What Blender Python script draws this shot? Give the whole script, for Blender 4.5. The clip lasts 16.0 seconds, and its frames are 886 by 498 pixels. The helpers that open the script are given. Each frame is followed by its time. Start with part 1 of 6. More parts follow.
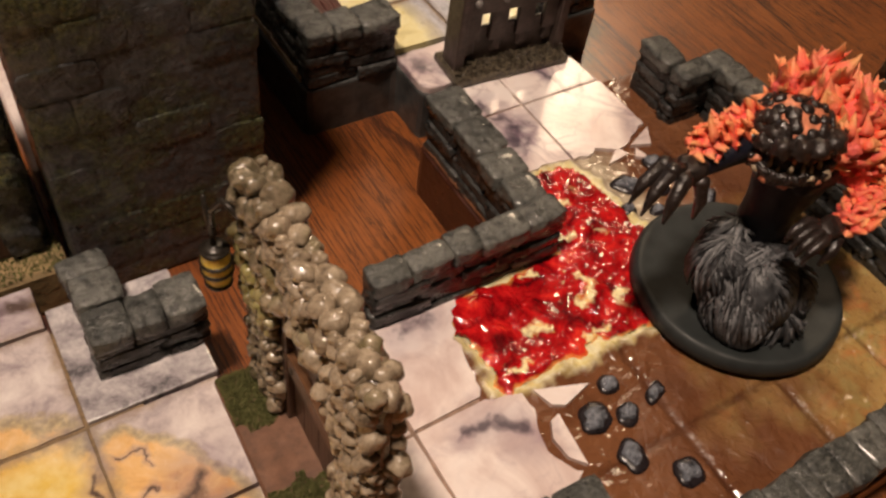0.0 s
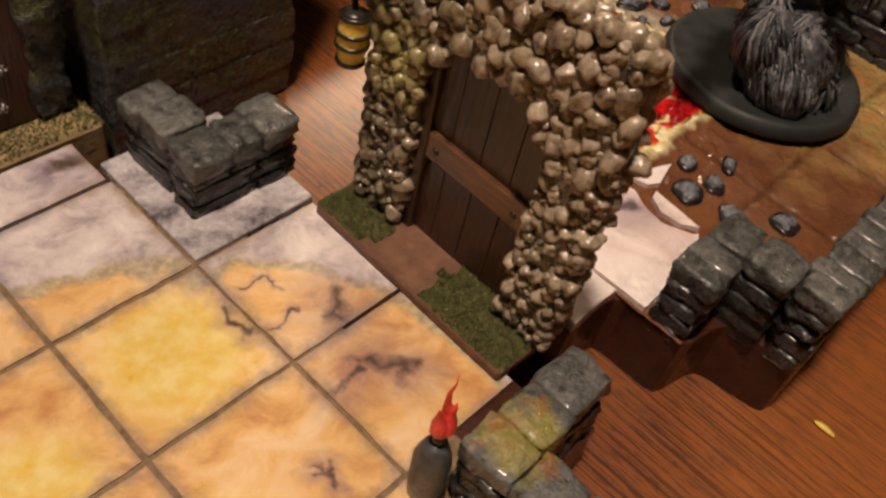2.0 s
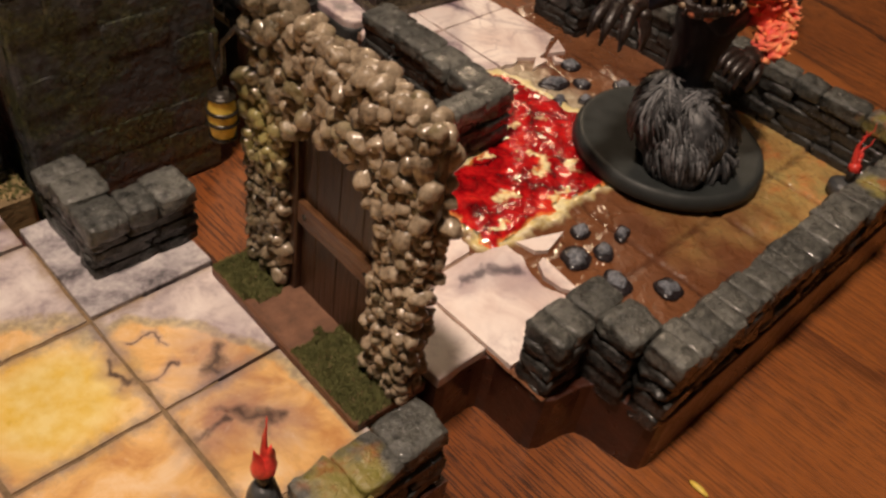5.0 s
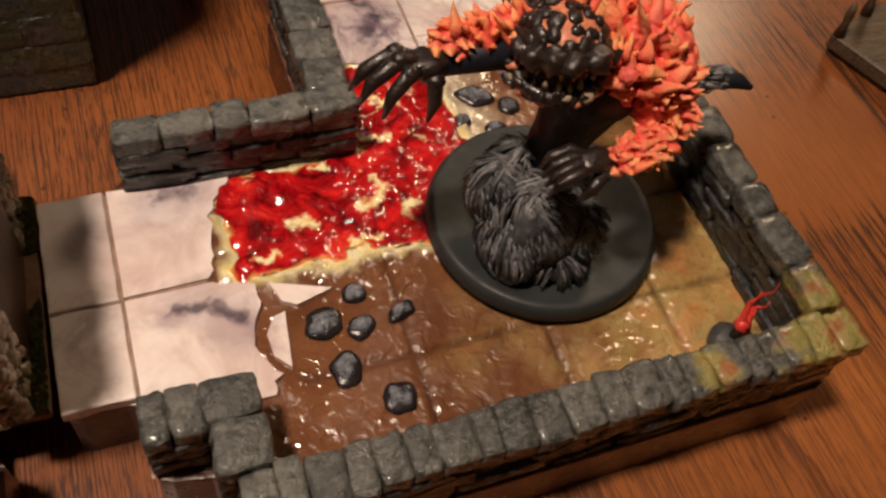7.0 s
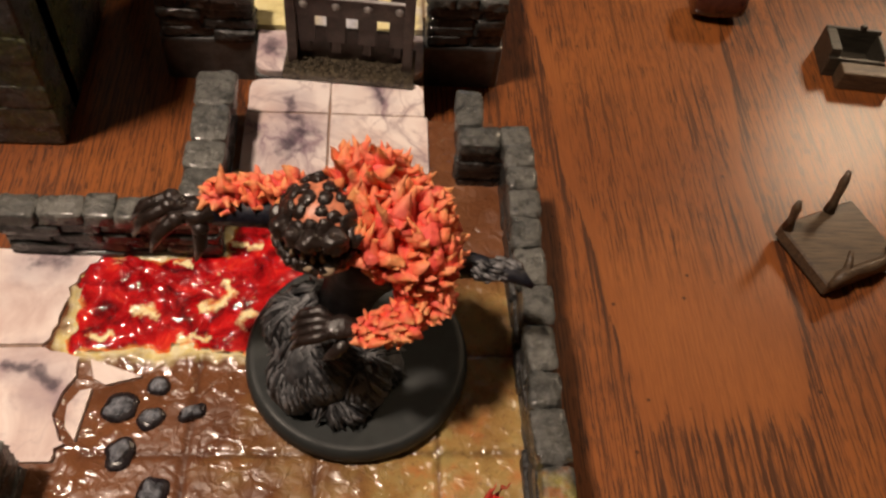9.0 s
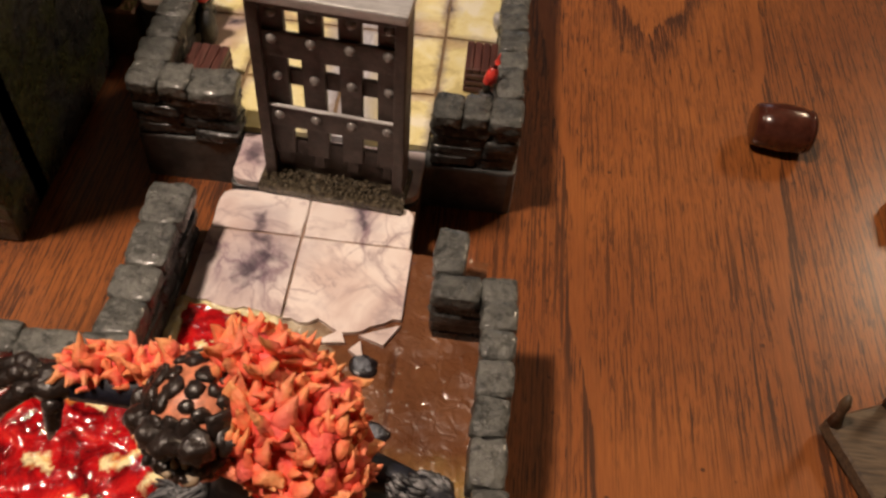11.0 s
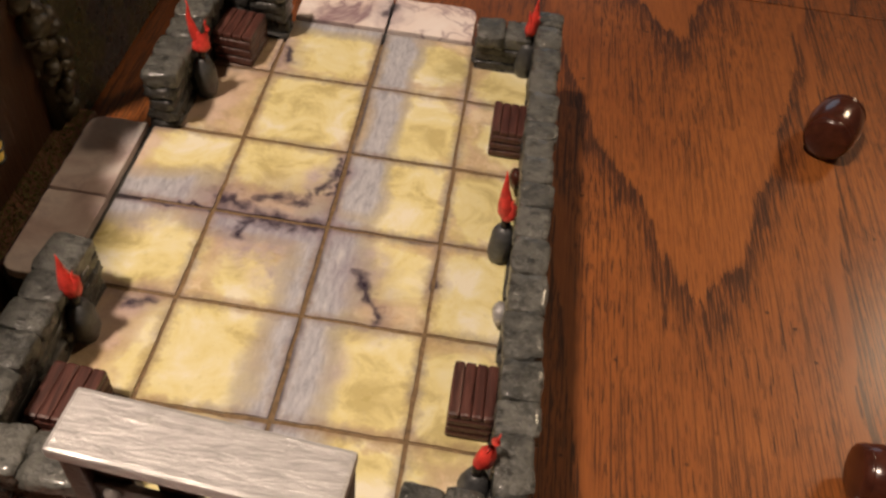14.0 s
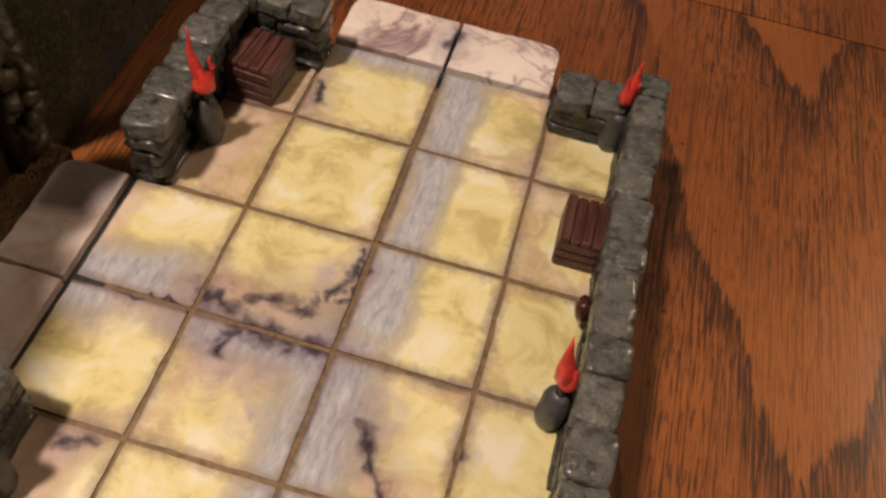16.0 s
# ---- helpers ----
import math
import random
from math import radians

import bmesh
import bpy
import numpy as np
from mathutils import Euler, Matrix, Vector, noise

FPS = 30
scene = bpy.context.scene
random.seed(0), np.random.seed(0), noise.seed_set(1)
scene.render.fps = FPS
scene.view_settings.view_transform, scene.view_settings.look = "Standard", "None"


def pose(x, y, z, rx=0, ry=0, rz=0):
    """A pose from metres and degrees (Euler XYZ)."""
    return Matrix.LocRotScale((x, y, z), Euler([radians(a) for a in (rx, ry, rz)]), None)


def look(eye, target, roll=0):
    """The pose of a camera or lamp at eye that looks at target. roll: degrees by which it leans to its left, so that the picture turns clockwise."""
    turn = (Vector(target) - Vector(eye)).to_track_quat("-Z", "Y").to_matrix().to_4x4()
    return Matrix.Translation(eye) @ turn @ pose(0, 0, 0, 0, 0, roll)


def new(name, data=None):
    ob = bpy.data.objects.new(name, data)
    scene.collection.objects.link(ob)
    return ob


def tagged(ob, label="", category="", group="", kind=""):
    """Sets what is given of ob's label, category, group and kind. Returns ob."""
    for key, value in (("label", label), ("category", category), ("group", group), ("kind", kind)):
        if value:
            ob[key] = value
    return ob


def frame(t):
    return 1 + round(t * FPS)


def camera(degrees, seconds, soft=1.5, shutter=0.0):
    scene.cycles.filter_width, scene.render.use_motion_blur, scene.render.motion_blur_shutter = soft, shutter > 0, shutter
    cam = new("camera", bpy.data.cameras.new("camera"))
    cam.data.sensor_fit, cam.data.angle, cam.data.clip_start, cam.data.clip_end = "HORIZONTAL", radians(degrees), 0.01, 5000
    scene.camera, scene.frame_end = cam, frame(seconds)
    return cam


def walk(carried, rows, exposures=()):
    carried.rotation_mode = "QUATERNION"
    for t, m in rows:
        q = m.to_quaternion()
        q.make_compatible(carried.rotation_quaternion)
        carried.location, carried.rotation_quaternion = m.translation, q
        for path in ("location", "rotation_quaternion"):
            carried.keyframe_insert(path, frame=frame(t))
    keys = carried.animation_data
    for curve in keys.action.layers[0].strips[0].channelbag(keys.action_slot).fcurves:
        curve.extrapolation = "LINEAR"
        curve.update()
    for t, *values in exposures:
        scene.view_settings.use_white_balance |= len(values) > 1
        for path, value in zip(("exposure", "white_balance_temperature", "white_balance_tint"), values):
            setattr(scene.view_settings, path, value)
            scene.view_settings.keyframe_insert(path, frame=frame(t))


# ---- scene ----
# The camera and its walk; eye and target in millimetres.
cam = camera(54.0, 16.0, soft=2.6, shutter=0.0)
PATH = [
    (0, (-70.27, -308.70, 162.08), (10.40, -206.56, 10.22), 9.36),
    (0.5, (-76.06, -294.85, 149.11), (20.22, -204.68, -1.22), 10.68),
    (1, (-93.81, -300.02, 142.32), (11.69, -220.08, -7.60), 12.34),
    (1.5, (-114.06, -298.55, 133.02), (-4.23, -223.21, -16.18), 14.44),
    (2, (-124.49, -297.06, 127.08), (-11.06, -222.42, -19.76), 14.42),
    (2.5, (-136.43, -302.34, 138.62), (-17.25, -221.06, 0.08), 10.26),
    (3, (-138.60, -312.40, 139.47), (-16.88, -225.39, 6.78), 7.09),
    (3.5, (-136.96, -311.96, 133.47), (-14.42, -223.69, 2.35), 6.55),
    (3.7, (-133.28, -311.10, 134.55), (-10.83, -223.31, 3.03), 6.70),
    (5.8, (-73.00, -331.47, 137.32), (21.41, -235.77, -10.76), 13.41),
    (6, (-58.37, -325.93, 133.08), (28.96, -231.37, -19.99), 13.96),
    (6.5, (-26.65, -323.08, 143.07), (43.18, -227.07, -17.88), 14.10),
    (7, (-10.13, -334.55, 155.42), (46.92, -235.30, -8.58), 12.98),
    (7.5, (9.58, -335.69, 173.53), (59.34, -230.58, 10.81), 10.53),
    (8, (17.49, -337.88, 181.20), (63.15, -229.28, 19.58), 10.44),
    (8.5, (37.67, -335.54, 183.33), (70.24, -224.68, 20.08), 9.48),
    (9, (60.30, -336.71, 183.74), (78.46, -222.79, 20.36), 8.42),
    (9.5, (80.40, -334.48, 208.02), (86.65, -221.91, 42.84), 6.29),
    (9.7, (86.96, -332.89, 212.32), (89.85, -218.28, 48.44), 5.06),
    (11.8, (82.01, -270.65, 153.41), (78.17, -145.63, -2.65), 6.10),
    (12, (78.83, -263.15, 154.19), (76.33, -138.31, -2.04), 6.62),
    (12.5, (76.85, -244.98, 150.06), (77.03, -119.76, -5.89), 7.55),
    (13, (80.30, -226.29, 151.06), (81.14, -97.69, -2.12), 7.98),
    (13.5, (85.53, -213.04, 149.96), (84.73, -81.55, -0.73), 8.01),
    (14, (80.53, -204.69, 159.65), (76.88, -71.61, 10.40), 7.56),
    (14.5, (71.13, -197.91, 156.88), (67.13, -66.53, 6.14), 7.90),
    (15, (76.81, -185.91, 159.18), (72.83, -57.20, 6.15), 8.69),
    (15.5, (75.96, -160.03, 162.81), (68.12, -33.07, 8.47), 9.55),
    (16, (73.72, -147.83, 148.60), (61.31, -27.76, -10.87), 10.89),
]
walk(cam, [(t, look([v / 1000 for v in eye], [v / 1000 for v in target], roll)) for t, eye, target, roll in PATH],
     exposures=((0, -0.10), (3.7, -0.10), (7, -0.08), (9.6, 0.0), (12, 0.05), (16, 0.05)))

# ---- light ----
scene.view_settings.exposure = 0.0
world = bpy.data.worlds.new("room_dusk")
scene.world = world
world.use_nodes = True
world.node_tree.nodes["Background"].inputs[0].default_value = (1.0, 0.72, 0.5, 1)
world.node_tree.nodes["Background"].inputs[1].default_value = 0.03


def lamp(name, eye, target, size, watts, colour):
    data = bpy.data.lights.new(name, "AREA")
    data.shape, data.size, data.energy, data.color = "DISK", size, watts, colour
    ob = new(name, data)
    ob.matrix_world = look(eye, target)
    return ob


# A table lamp just out of view, over and south-west of the tiles.
lamp("table_lamp_light", (-0.21, -0.27, 0.80), (-0.02, -0.19, 0.0), 0.075, 2.5, (1.0, 0.785, 0.62)).data.spread = math.radians(110)
# Daylight from the window in the north wall.
lamp("window_light", (0.1, 2.79, 0.85), (0.1, 0.0, 0.0), 1.1, 2.0, (0.62, 0.80, 1.0))
# A second lamp across the room, whose glare lies on the varnish.
lamp("room_lamp_light", (1.25, 1.06, 1.33), (0.1, -0.1, 0.0), 0.34, 10.0, (1.0, 0.74, 0.49))

# ---- materials ----
class Nodes:
    """A material's node tree with short calls; places are world millimetres."""

    def __init__(self, name):
        self.m = bpy.data.materials.new(name)
        self.m.use_nodes = True
        self.wet = False
        self.t = self.m.node_tree
        self.b = self.t.nodes["Principled BSDF"]
        geo = self.t.nodes.new("ShaderNodeNewGeometry")
        self.island = geo.outputs["Random Per Island"]
        sc = self.t.nodes.new("ShaderNodeVectorMath")
        sc.operation = "SCALE"
        sc.inputs[3].default_value = 1000
        self.t.links.new(geo.outputs["Position"], sc.inputs[0])
        self.p = sc.outputs[0]

    def put(self, socket, value):
        if hasattr(value, "is_output"):
            self.t.links.new(value, socket)
        elif isinstance(value, tuple) and len(value) == 3 and socket.type == "RGBA":
            socket.default_value = (*value, 1)
        else:
            socket.default_value = value

    def scaled(self, x, y, z, vec=None):
        n = self.t.nodes.new("ShaderNodeMapping")
        self.put(n.inputs["Vector"], vec or self.p)
        n.inputs["Scale"].default_value = (x, y, z)
        return n.outputs[0]

    def noise(self, scale, detail=3.0, rough=0.55, dist=0.0, vec=None):
        n = self.t.nodes.new("ShaderNodeTexNoise")
        self.put(n.inputs["Vector"], vec or self.p)
        n.inputs["Scale"].default_value, n.inputs["Detail"].default_value = scale, detail
        n.inputs["Roughness"].default_value, n.inputs["Distortion"].default_value = rough, dist
        return n.outputs["Fac"]

    def cells(self, scale, feature="F1", vec=None):
        n = self.t.nodes.new("ShaderNodeTexVoronoi")
        n.feature = feature
        self.put(n.inputs["Vector"], vec or self.p)
        n.inputs["Scale"].default_value = scale
        return n.outputs["Distance"]

    def ramp(self, fac, *stops, ease=False):
        n = self.t.nodes.new("ShaderNodeValToRGB")
        self.put(n.inputs[0], fac)
        n.color_ramp.interpolation = "EASE" if ease else "LINEAR"
        el = n.color_ramp.elements
        for i, (at, c) in enumerate(stops):
            e = el[i] if i < 2 else el.new(at)
            e.position = at
            e.color = (*c, 1) if isinstance(c, tuple) else (c, c, c, 1)
        return n.outputs[0]

    def mix(self, fac, a, b, mode="MIX"):
        n = self.t.nodes.new("ShaderNodeMix")
        n.data_type, n.blend_type = "RGBA", mode
        self.put(n.inputs[0], fac), self.put(n.inputs[6], a), self.put(n.inputs[7], b)
        return n.outputs[2]

    def math(self, op, a, b=0.0, clamp=False):
        n = self.t.nodes.new("ShaderNodeMath")
        n.operation, n.use_clamp = op, clamp
        self.put(n.inputs[0], a), self.put(n.inputs[1], b)
        return n.outputs[0]

    def axis(self, i, vec=None):
        n = self.t.nodes.new("ShaderNodeSeparateXYZ")
        self.put(n.inputs[0], vec or self.p)
        return n.outputs[i]

    def own(self):
        return self.t.nodes.new("ShaderNodeObjectInfo").outputs["Random"]

    def attribute(self, name):
        n = self.t.nodes.new("ShaderNodeAttribute")
        n.attribute_name = name
        return n.outputs["Fac"]

    def bump(self, height, strength, mm):
        n = self.t.nodes.new("ShaderNodeBump")
        n.inputs["Strength"].default_value, n.inputs["Distance"].default_value = strength, mm / 1000
        self.put(n.inputs["Height"], height)
        if self.b.inputs["Normal"].is_linked:
            self.t.links.new(self.b.inputs["Normal"].links[0].from_socket, n.inputs["Normal"])
        self.t.links.new(n.outputs[0], self.b.inputs["Normal"])
        if self.wet:
            self.t.links.new(n.outputs[0], self.b.inputs["Coat Normal"])
        return self

    def set(self, colour, rough=0.6, metal=0.0, spec=0.5, coat=0.0, coat_rough=0.15):
        for key, v in (("Base Color", colour), ("Roughness", rough), ("Metallic", metal), ("Specular IOR Level", spec), ("Coat Weight", coat), ("Coat Roughness", coat_rough)):
            self.put(self.b.inputs[key], v)
        return self


def table_wood():
    n = Nodes("varnished_oak")
    x, y = n.axis(0), n.axis(1)
    off = n.math("ADD", n.math("SUBTRACT", x, 140.0), n.math("MULTIPLY", y, 0.02))
    off = n.math("ADD", off, n.math("MULTIPLY", n.math("SUBTRACT", n.noise(0.014, 2.0), 0.5), 18.0))
    arch_way = n.math("MULTIPLY", n.math("SQRT", n.math("ADD", n.math("MULTIPLY", off, off), 12.0)), 2.45)
    arch_way = n.math("ADD", arch_way, n.math("MULTIPLY", n.math("MULTIPLY", off, off), 0.014))
    field = n.math("SUBTRACT", n.math("SUBTRACT", arch_way, y), n.math("MULTIPLY", n.math("GREATER_THAN", y, 74.3), 61.0))
    field = n.math("ADD", field, n.math("MULTIPLY", n.noise(1.0, 3.0, 0.55, 0.3, n.scaled(0.035, 0.014, 0.02)), 30.0))
    jag = n.noise(1.0, 3.0, 0.75, 0.0, n.scaled(0.55, 0.004, 1.0))
    field = n.math("ADD", field, n.math("MULTIPLY", n.math("SUBTRACT", jag, 0.5), 34.0))
    late = None
    clean = []
    for start, length in ((-330, 45.0), (-165, 30.0), (-19, 34.0), (90, 38.0), (470, 40.0), (640, 60.0)):
        past = n.math("DIVIDE", n.math("SUBTRACT", field, start), length)
        ring = n.ramp(past, (0.0, 0.0), (0.03, 1.0), (0.25, 0.7), (0.6, 0.22), (1.0, 0.0))
        late = ring if late is None else n.math("MAXIMUM", late, ring)
        if start in (-19, 90):
            before = n.math("DIVIDE", n.math("ADD", n.math("SUBTRACT", field, start), 60.0), 60.0)
            clean.append(n.ramp(before, (0.0, 0.0), (0.6, 0.75 if start < 0 else 0.4), (0.97, 0.75 if start < 0 else 0.4), (1.0, 0.0)))
    wide = n.math("SUBTRACT", n.math("ABSOLUTE", n.math("SUBTRACT", off, 1.0)), 21.0)
    blunt = n.math("SUBTRACT", n.math("MULTIPLY", n.math("MAXIMUM", wide, 0.0), 13.0), n.math("ADD", y, 258.0))
    blunt = n.math("ADD", blunt, n.math("MULTIPLY", n.math("SUBTRACT", n.noise(1.0, 3.0, 0.75, 0.0, n.scaled(0.4, 0.004, 1.0)), 0.5), 46.0))
    ring = n.ramp(n.math("DIVIDE", blunt, 60.0), (0.0, 0.0), (0.03, 1.0), (0.12, 0.85), (0.6, 0.7), (1.0, 0.2))
    combed = n.noise(1.0, 3.0, 0.6, 0.1, n.scaled(1.0, 0.012, 1.0))
    combed = n.ramp(n.math("SUBTRACT", combed, n.math("MULTIPLY", ring, 0.085)), (0.375, 1.0), (0.41, 0.0))
    combed = n.math("MULTIPLY", combed, n.math("MULTIPLY", ring, 1.6, True))
    short = n.noise(1.0, 2.0, 0.6, 0.1, n.scaled(1.9, 0.05, 1.0))
    short = n.ramp(n.math("SUBTRACT", short, n.math("MULTIPLY", late, 0.12)), (0.385, 1.0), (0.42, 0.0))
    combed = n.math("MAXIMUM", combed, n.math("MULTIPLY", short, n.math("MULTIPLY", late, 1.8, True)))
    late = n.math("MAXIMUM", late, n.math("MULTIPLY", ring, 0.22))
    pores = n.noise(1.0, 2.0, 0.6, 0.15, n.scaled(2.2, 0.075, 1.0))
    fine = n.noise(1.0, 3.0, 0.65, 0.0, n.scaled(3.0, 0.10, 1.0))
    sparse = n.ramp(n.noise(1.0, 3.0, 0.5, 0.4, n.scaled(0.020, 0.006, 0.01)), (0.42, 0.0), (0.62, 1.0))
    cut_at = n.math("SUBTRACT", n.math("ADD", pores, n.math("MULTIPLY", sparse, 0.015)), n.math("MULTIPLY", late, 0.14))
    streak = n.ramp(cut_at, (0.355, 1.0), (0.40, 0.0))
    line = n.noise(1.0, 3.0, 0.6, 0.1, n.scaled(1.9, 0.022, 1.0))
    thread = n.ramp(line, (0.425, 1.0), (0.455, 0.0))
    tick = n.ramp(n.noise(1.0, 2.0, 0.6, 0.0, n.scaled(2.4, 0.16, 1.0)), (0.395, 1.0), (0.445, 0.0))
    streak = n.math("MAXIMUM", streak, n.math("MULTIPLY", n.math("MAXIMUM", n.math("MULTIPLY", thread, 0.95), n.math("MULTIPLY", tick, 0.8)), n.math("SUBTRACT", 1.0, n.math("MULTIPLY", sparse, 0.35))))
    streak = n.math("MAXIMUM", streak, n.math("MULTIPLY", combed, 0.9))
    inside = n.ramp(n.math("DIVIDE", n.math("ADD", blunt, 100.0), 100.0), (0.42, 0.0), (0.66, 1.0), (0.97, 1.0), (1.0, 0.0))
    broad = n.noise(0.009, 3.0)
    # Extra brightness towards the south edge, put into the wood colour.
    south_lift = n.ramp(n.math("ADD", n.math("MULTIPLY", y, -0.0025), n.math("MULTIPLY", broad, 0.1)), (3.02 / 4, 0.0), (3.2 / 4, 1.0))
    streak = n.math("MULTIPLY", streak, n.math("SUBTRACT", 1.0, n.math("MULTIPLY", inside, 0.78)))
    for early in clean:
        streak = n.math("MULTIPLY", streak, n.math("SUBTRACT", 1.0, early))
    streak = n.math("MULTIPLY", streak, n.math("SUBTRACT", 1.0, n.math("MULTIPLY", south_lift, 0.35)))
    base = n.ramp(broad, (0.32, (0.200, 0.056, 0.012)), (0.68, (0.385, 0.130, 0.030)))
    base = n.mix(n.math("MULTIPLY", south_lift, 0.45), base, (0.44, 0.150, 0.034))
    base = n.mix(n.ramp(fine, (0.35, 0.0), (0.7, 0.5)), base, (0.16, 0.040, 0.012))
    base = n.mix(n.math("MULTIPLY", late, 0.42), base, (0.14, 0.036, 0.012))
    base = n.mix(n.math("MULTIPLY", streak, 0.92), base, (0.034, 0.013, 0.007))
    knots = n.ramp(n.cells(0.16), (0.06, 1.0), (0.11, 0.0))
    spots = n.math("MULTIPLY", knots, n.ramp(n.noise(0.05, 1.0), (0.5, 0.0), (0.56, 1.0)))
    base = n.mix(n.math("MULTIPLY", spots, 0.8), base, (0.03, 0.012, 0.006))
    n.set(base, n.ramp(n.noise(0.05, 4.0), (0.3, 0.46), (0.7, 0.56)), 0.0, 0.22, 0.5, 0.23)
    n.bump(n.math("SUBTRACT", n.math("MULTIPLY", fine, 0.5), streak), 0.42, 0.16)
    return n.m


def wall_stone(name, dark, light, moss=0.0, stains=()):
    """Dry-brushed stone; stains: places with ochre and green paint on it."""
    n = Nodes(name)
    tone = n.math("ADD", n.math("MULTIPLY", n.own(), 0.25), n.math("MULTIPLY", n.noise(0.30, 5.0, 0.68), 0.9))
    c = n.ramp(tone, (0.36, dark), (0.58, tuple((a + b) / 2 for a, b in zip(dark, light))), (0.82, light))
    grain = n.noise(1.0, 4.0, 0.62, 0.6, n.scaled(0.55, 1.3, 1.3))
    c = n.mix(n.ramp(grain, (0.52, 0.0), (0.74, 0.5)), c, tuple(min(1, v * 1.6) for v in light))
    c = n.mix(n.ramp(n.noise(0.45, 4.0, 0.6), (0.34, 0.75), (0.48, 0.0)), c, tuple(v * 0.5 for v in dark))
    if moss:
        c = n.mix(n.math("MULTIPLY", n.ramp(n.noise(0.055, 5.0, 0.7), (0.44, 0.0), (0.56, 1.0)), moss), c, n.ramp(n.noise(1.2, 4.0), (0.35, (0.018, 0.022, 0.009)), (0.52, (0.055, 0.061, 0.022)), (0.7, (0.13, 0.135, 0.045))))
    for sx, sy, r in stains:
        d = n.math("SQRT", n.math("ADD", n.math("POWER", n.math("SUBTRACT", n.axis(0), sx), 2.0), n.math("POWER", n.math("SUBTRACT", n.axis(1), sy), 2.0)))
        near = n.ramp(n.math("ADD", n.math("DIVIDE", d, r), n.math("MULTIPLY", n.noise(0.25, 4.0), 0.9)), (0.75, 0.85), (1.25, 0.0))
        c = n.mix(near, c, n.ramp(n.noise(0.2, 4.0, 0.6), (0.4, (0.26, 0.23, 0.05)), (0.52, (0.33, 0.27, 0.08)), (0.62, (0.34, 0.13, 0.03))))
    n.set(c, n.ramp(n.noise(0.25, 4.0), (0.38, 0.20), (0.62, 0.5)), 0.0, 0.5, n.ramp(n.noise(0.12, 3.0), (0.42, 0.05), (0.62, 0.55)), 0.13)
    n.bump(n.noise(0.38, 4.0, 0.6), 0.9, 1.3).bump(grain, 0.6, 0.5)
    return n.m


def glossy_paint(name, a, b, rough=0.3, scale=0.25):
    n = Nodes(name)
    n.set(n.ramp(n.noise(scale, 5.0, 0.6), (0.35, a), (0.7, b)), n.ramp(n.noise(0.3, 3.0), (0.3, rough * 0.8), (0.7, min(1, rough * 1.5))), 0.0, 0.5, 0.2)
    n.bump(n.noise(0.9, 4.0), 0.35, 0.4)
    return n.m


def spot(n, cx, cy, r, stretch=1.0):
    """A soft round mask in the plan."""
    dx, dy = n.math("SUBTRACT", n.axis(0), cx), n.math("MULTIPLY", n.math("SUBTRACT", n.axis(1), cy), stretch)
    d = n.math("SQRT", n.math("ADD", n.math("MULTIPLY", dx, dx), n.math("MULTIPLY", dy, dy)))
    return n.ramp(n.math("DIVIDE", d, 40.0), (r * 0.35 / 40, 1.0), (r / 40, 0.0), ease=True)


def stroke(n, wx, wy, x0, y0, x1, y1):
    """Distance in the plan from a wavering line between two points, in millimetres."""
    dx, dy = x1 - x0, y1 - y0
    ax, ay = n.math("SUBTRACT", wx, x0), n.math("SUBTRACT", wy, y0)
    k = 1.0 / (dx * dx + dy * dy)
    t = n.math("ADD", n.math("MULTIPLY", ax, dx * k), n.math("MULTIPLY", ay, dy * k), True)
    ex, ey = n.math("SUBTRACT", ax, n.math("MULTIPLY", t, dx)), n.math("SUBTRACT", ay, n.math("MULTIPLY", t, dy))
    return n.math("SQRT", n.math("ADD", n.math("MULTIPLY", ex, ex), n.math("MULTIPLY", ey, ey)))


def brushed(n, strokes):
    """Nearness to a set of brush strokes (x0, y0, x1, y1, half width): zero on the line, one at its edge."""
    near = None
    wx = n.math("ADD", n.axis(0), n.math("MULTIPLY", n.math("SUBTRACT", n.noise(0.22, 2.5, 0.5), 0.5), 7.5))
    wy = n.math("ADD", n.axis(1), n.math("MULTIPLY", n.math("SUBTRACT", n.noise(0.19, 2.5, 0.5, 0.6), 0.5), 7.5))
    for x0, y0, x1, y1, w in strokes:
        d = n.math("DIVIDE", stroke(n, wx, wy, x0, y0, x1, y1), w)
        near = d if near is None else n.math("MINIMUM", near, d)
    return near


def inked(n, c, strokes, colour=(0.035, 0.025, 0.045), depth=0.95):
    """Ragged ink strokes with a lilac bleed round them."""
    near = brushed(n, strokes)
    near = n.math("DIVIDE", near, 1.6)
    fray = n.math("MULTIPLY", n.math("SUBTRACT", n.noise(0.30, 3.0, 0.5, 0.4), 0.5), 2.0)
    bleed = n.ramp(n.math("DIVIDE", n.math("ADD", near, n.math("MULTIPLY", fray, 0.8)), 4.0), (0.1, 0.75), (0.95, 0.0))
    c = n.mix(bleed, c, n.mix(0.65, c, (0.24, 0.17, 0.24)))
    return n.mix(n.ramp(n.math("ADD", near, fray), (0.0, depth), (1.15, 0.0)), c, colour)


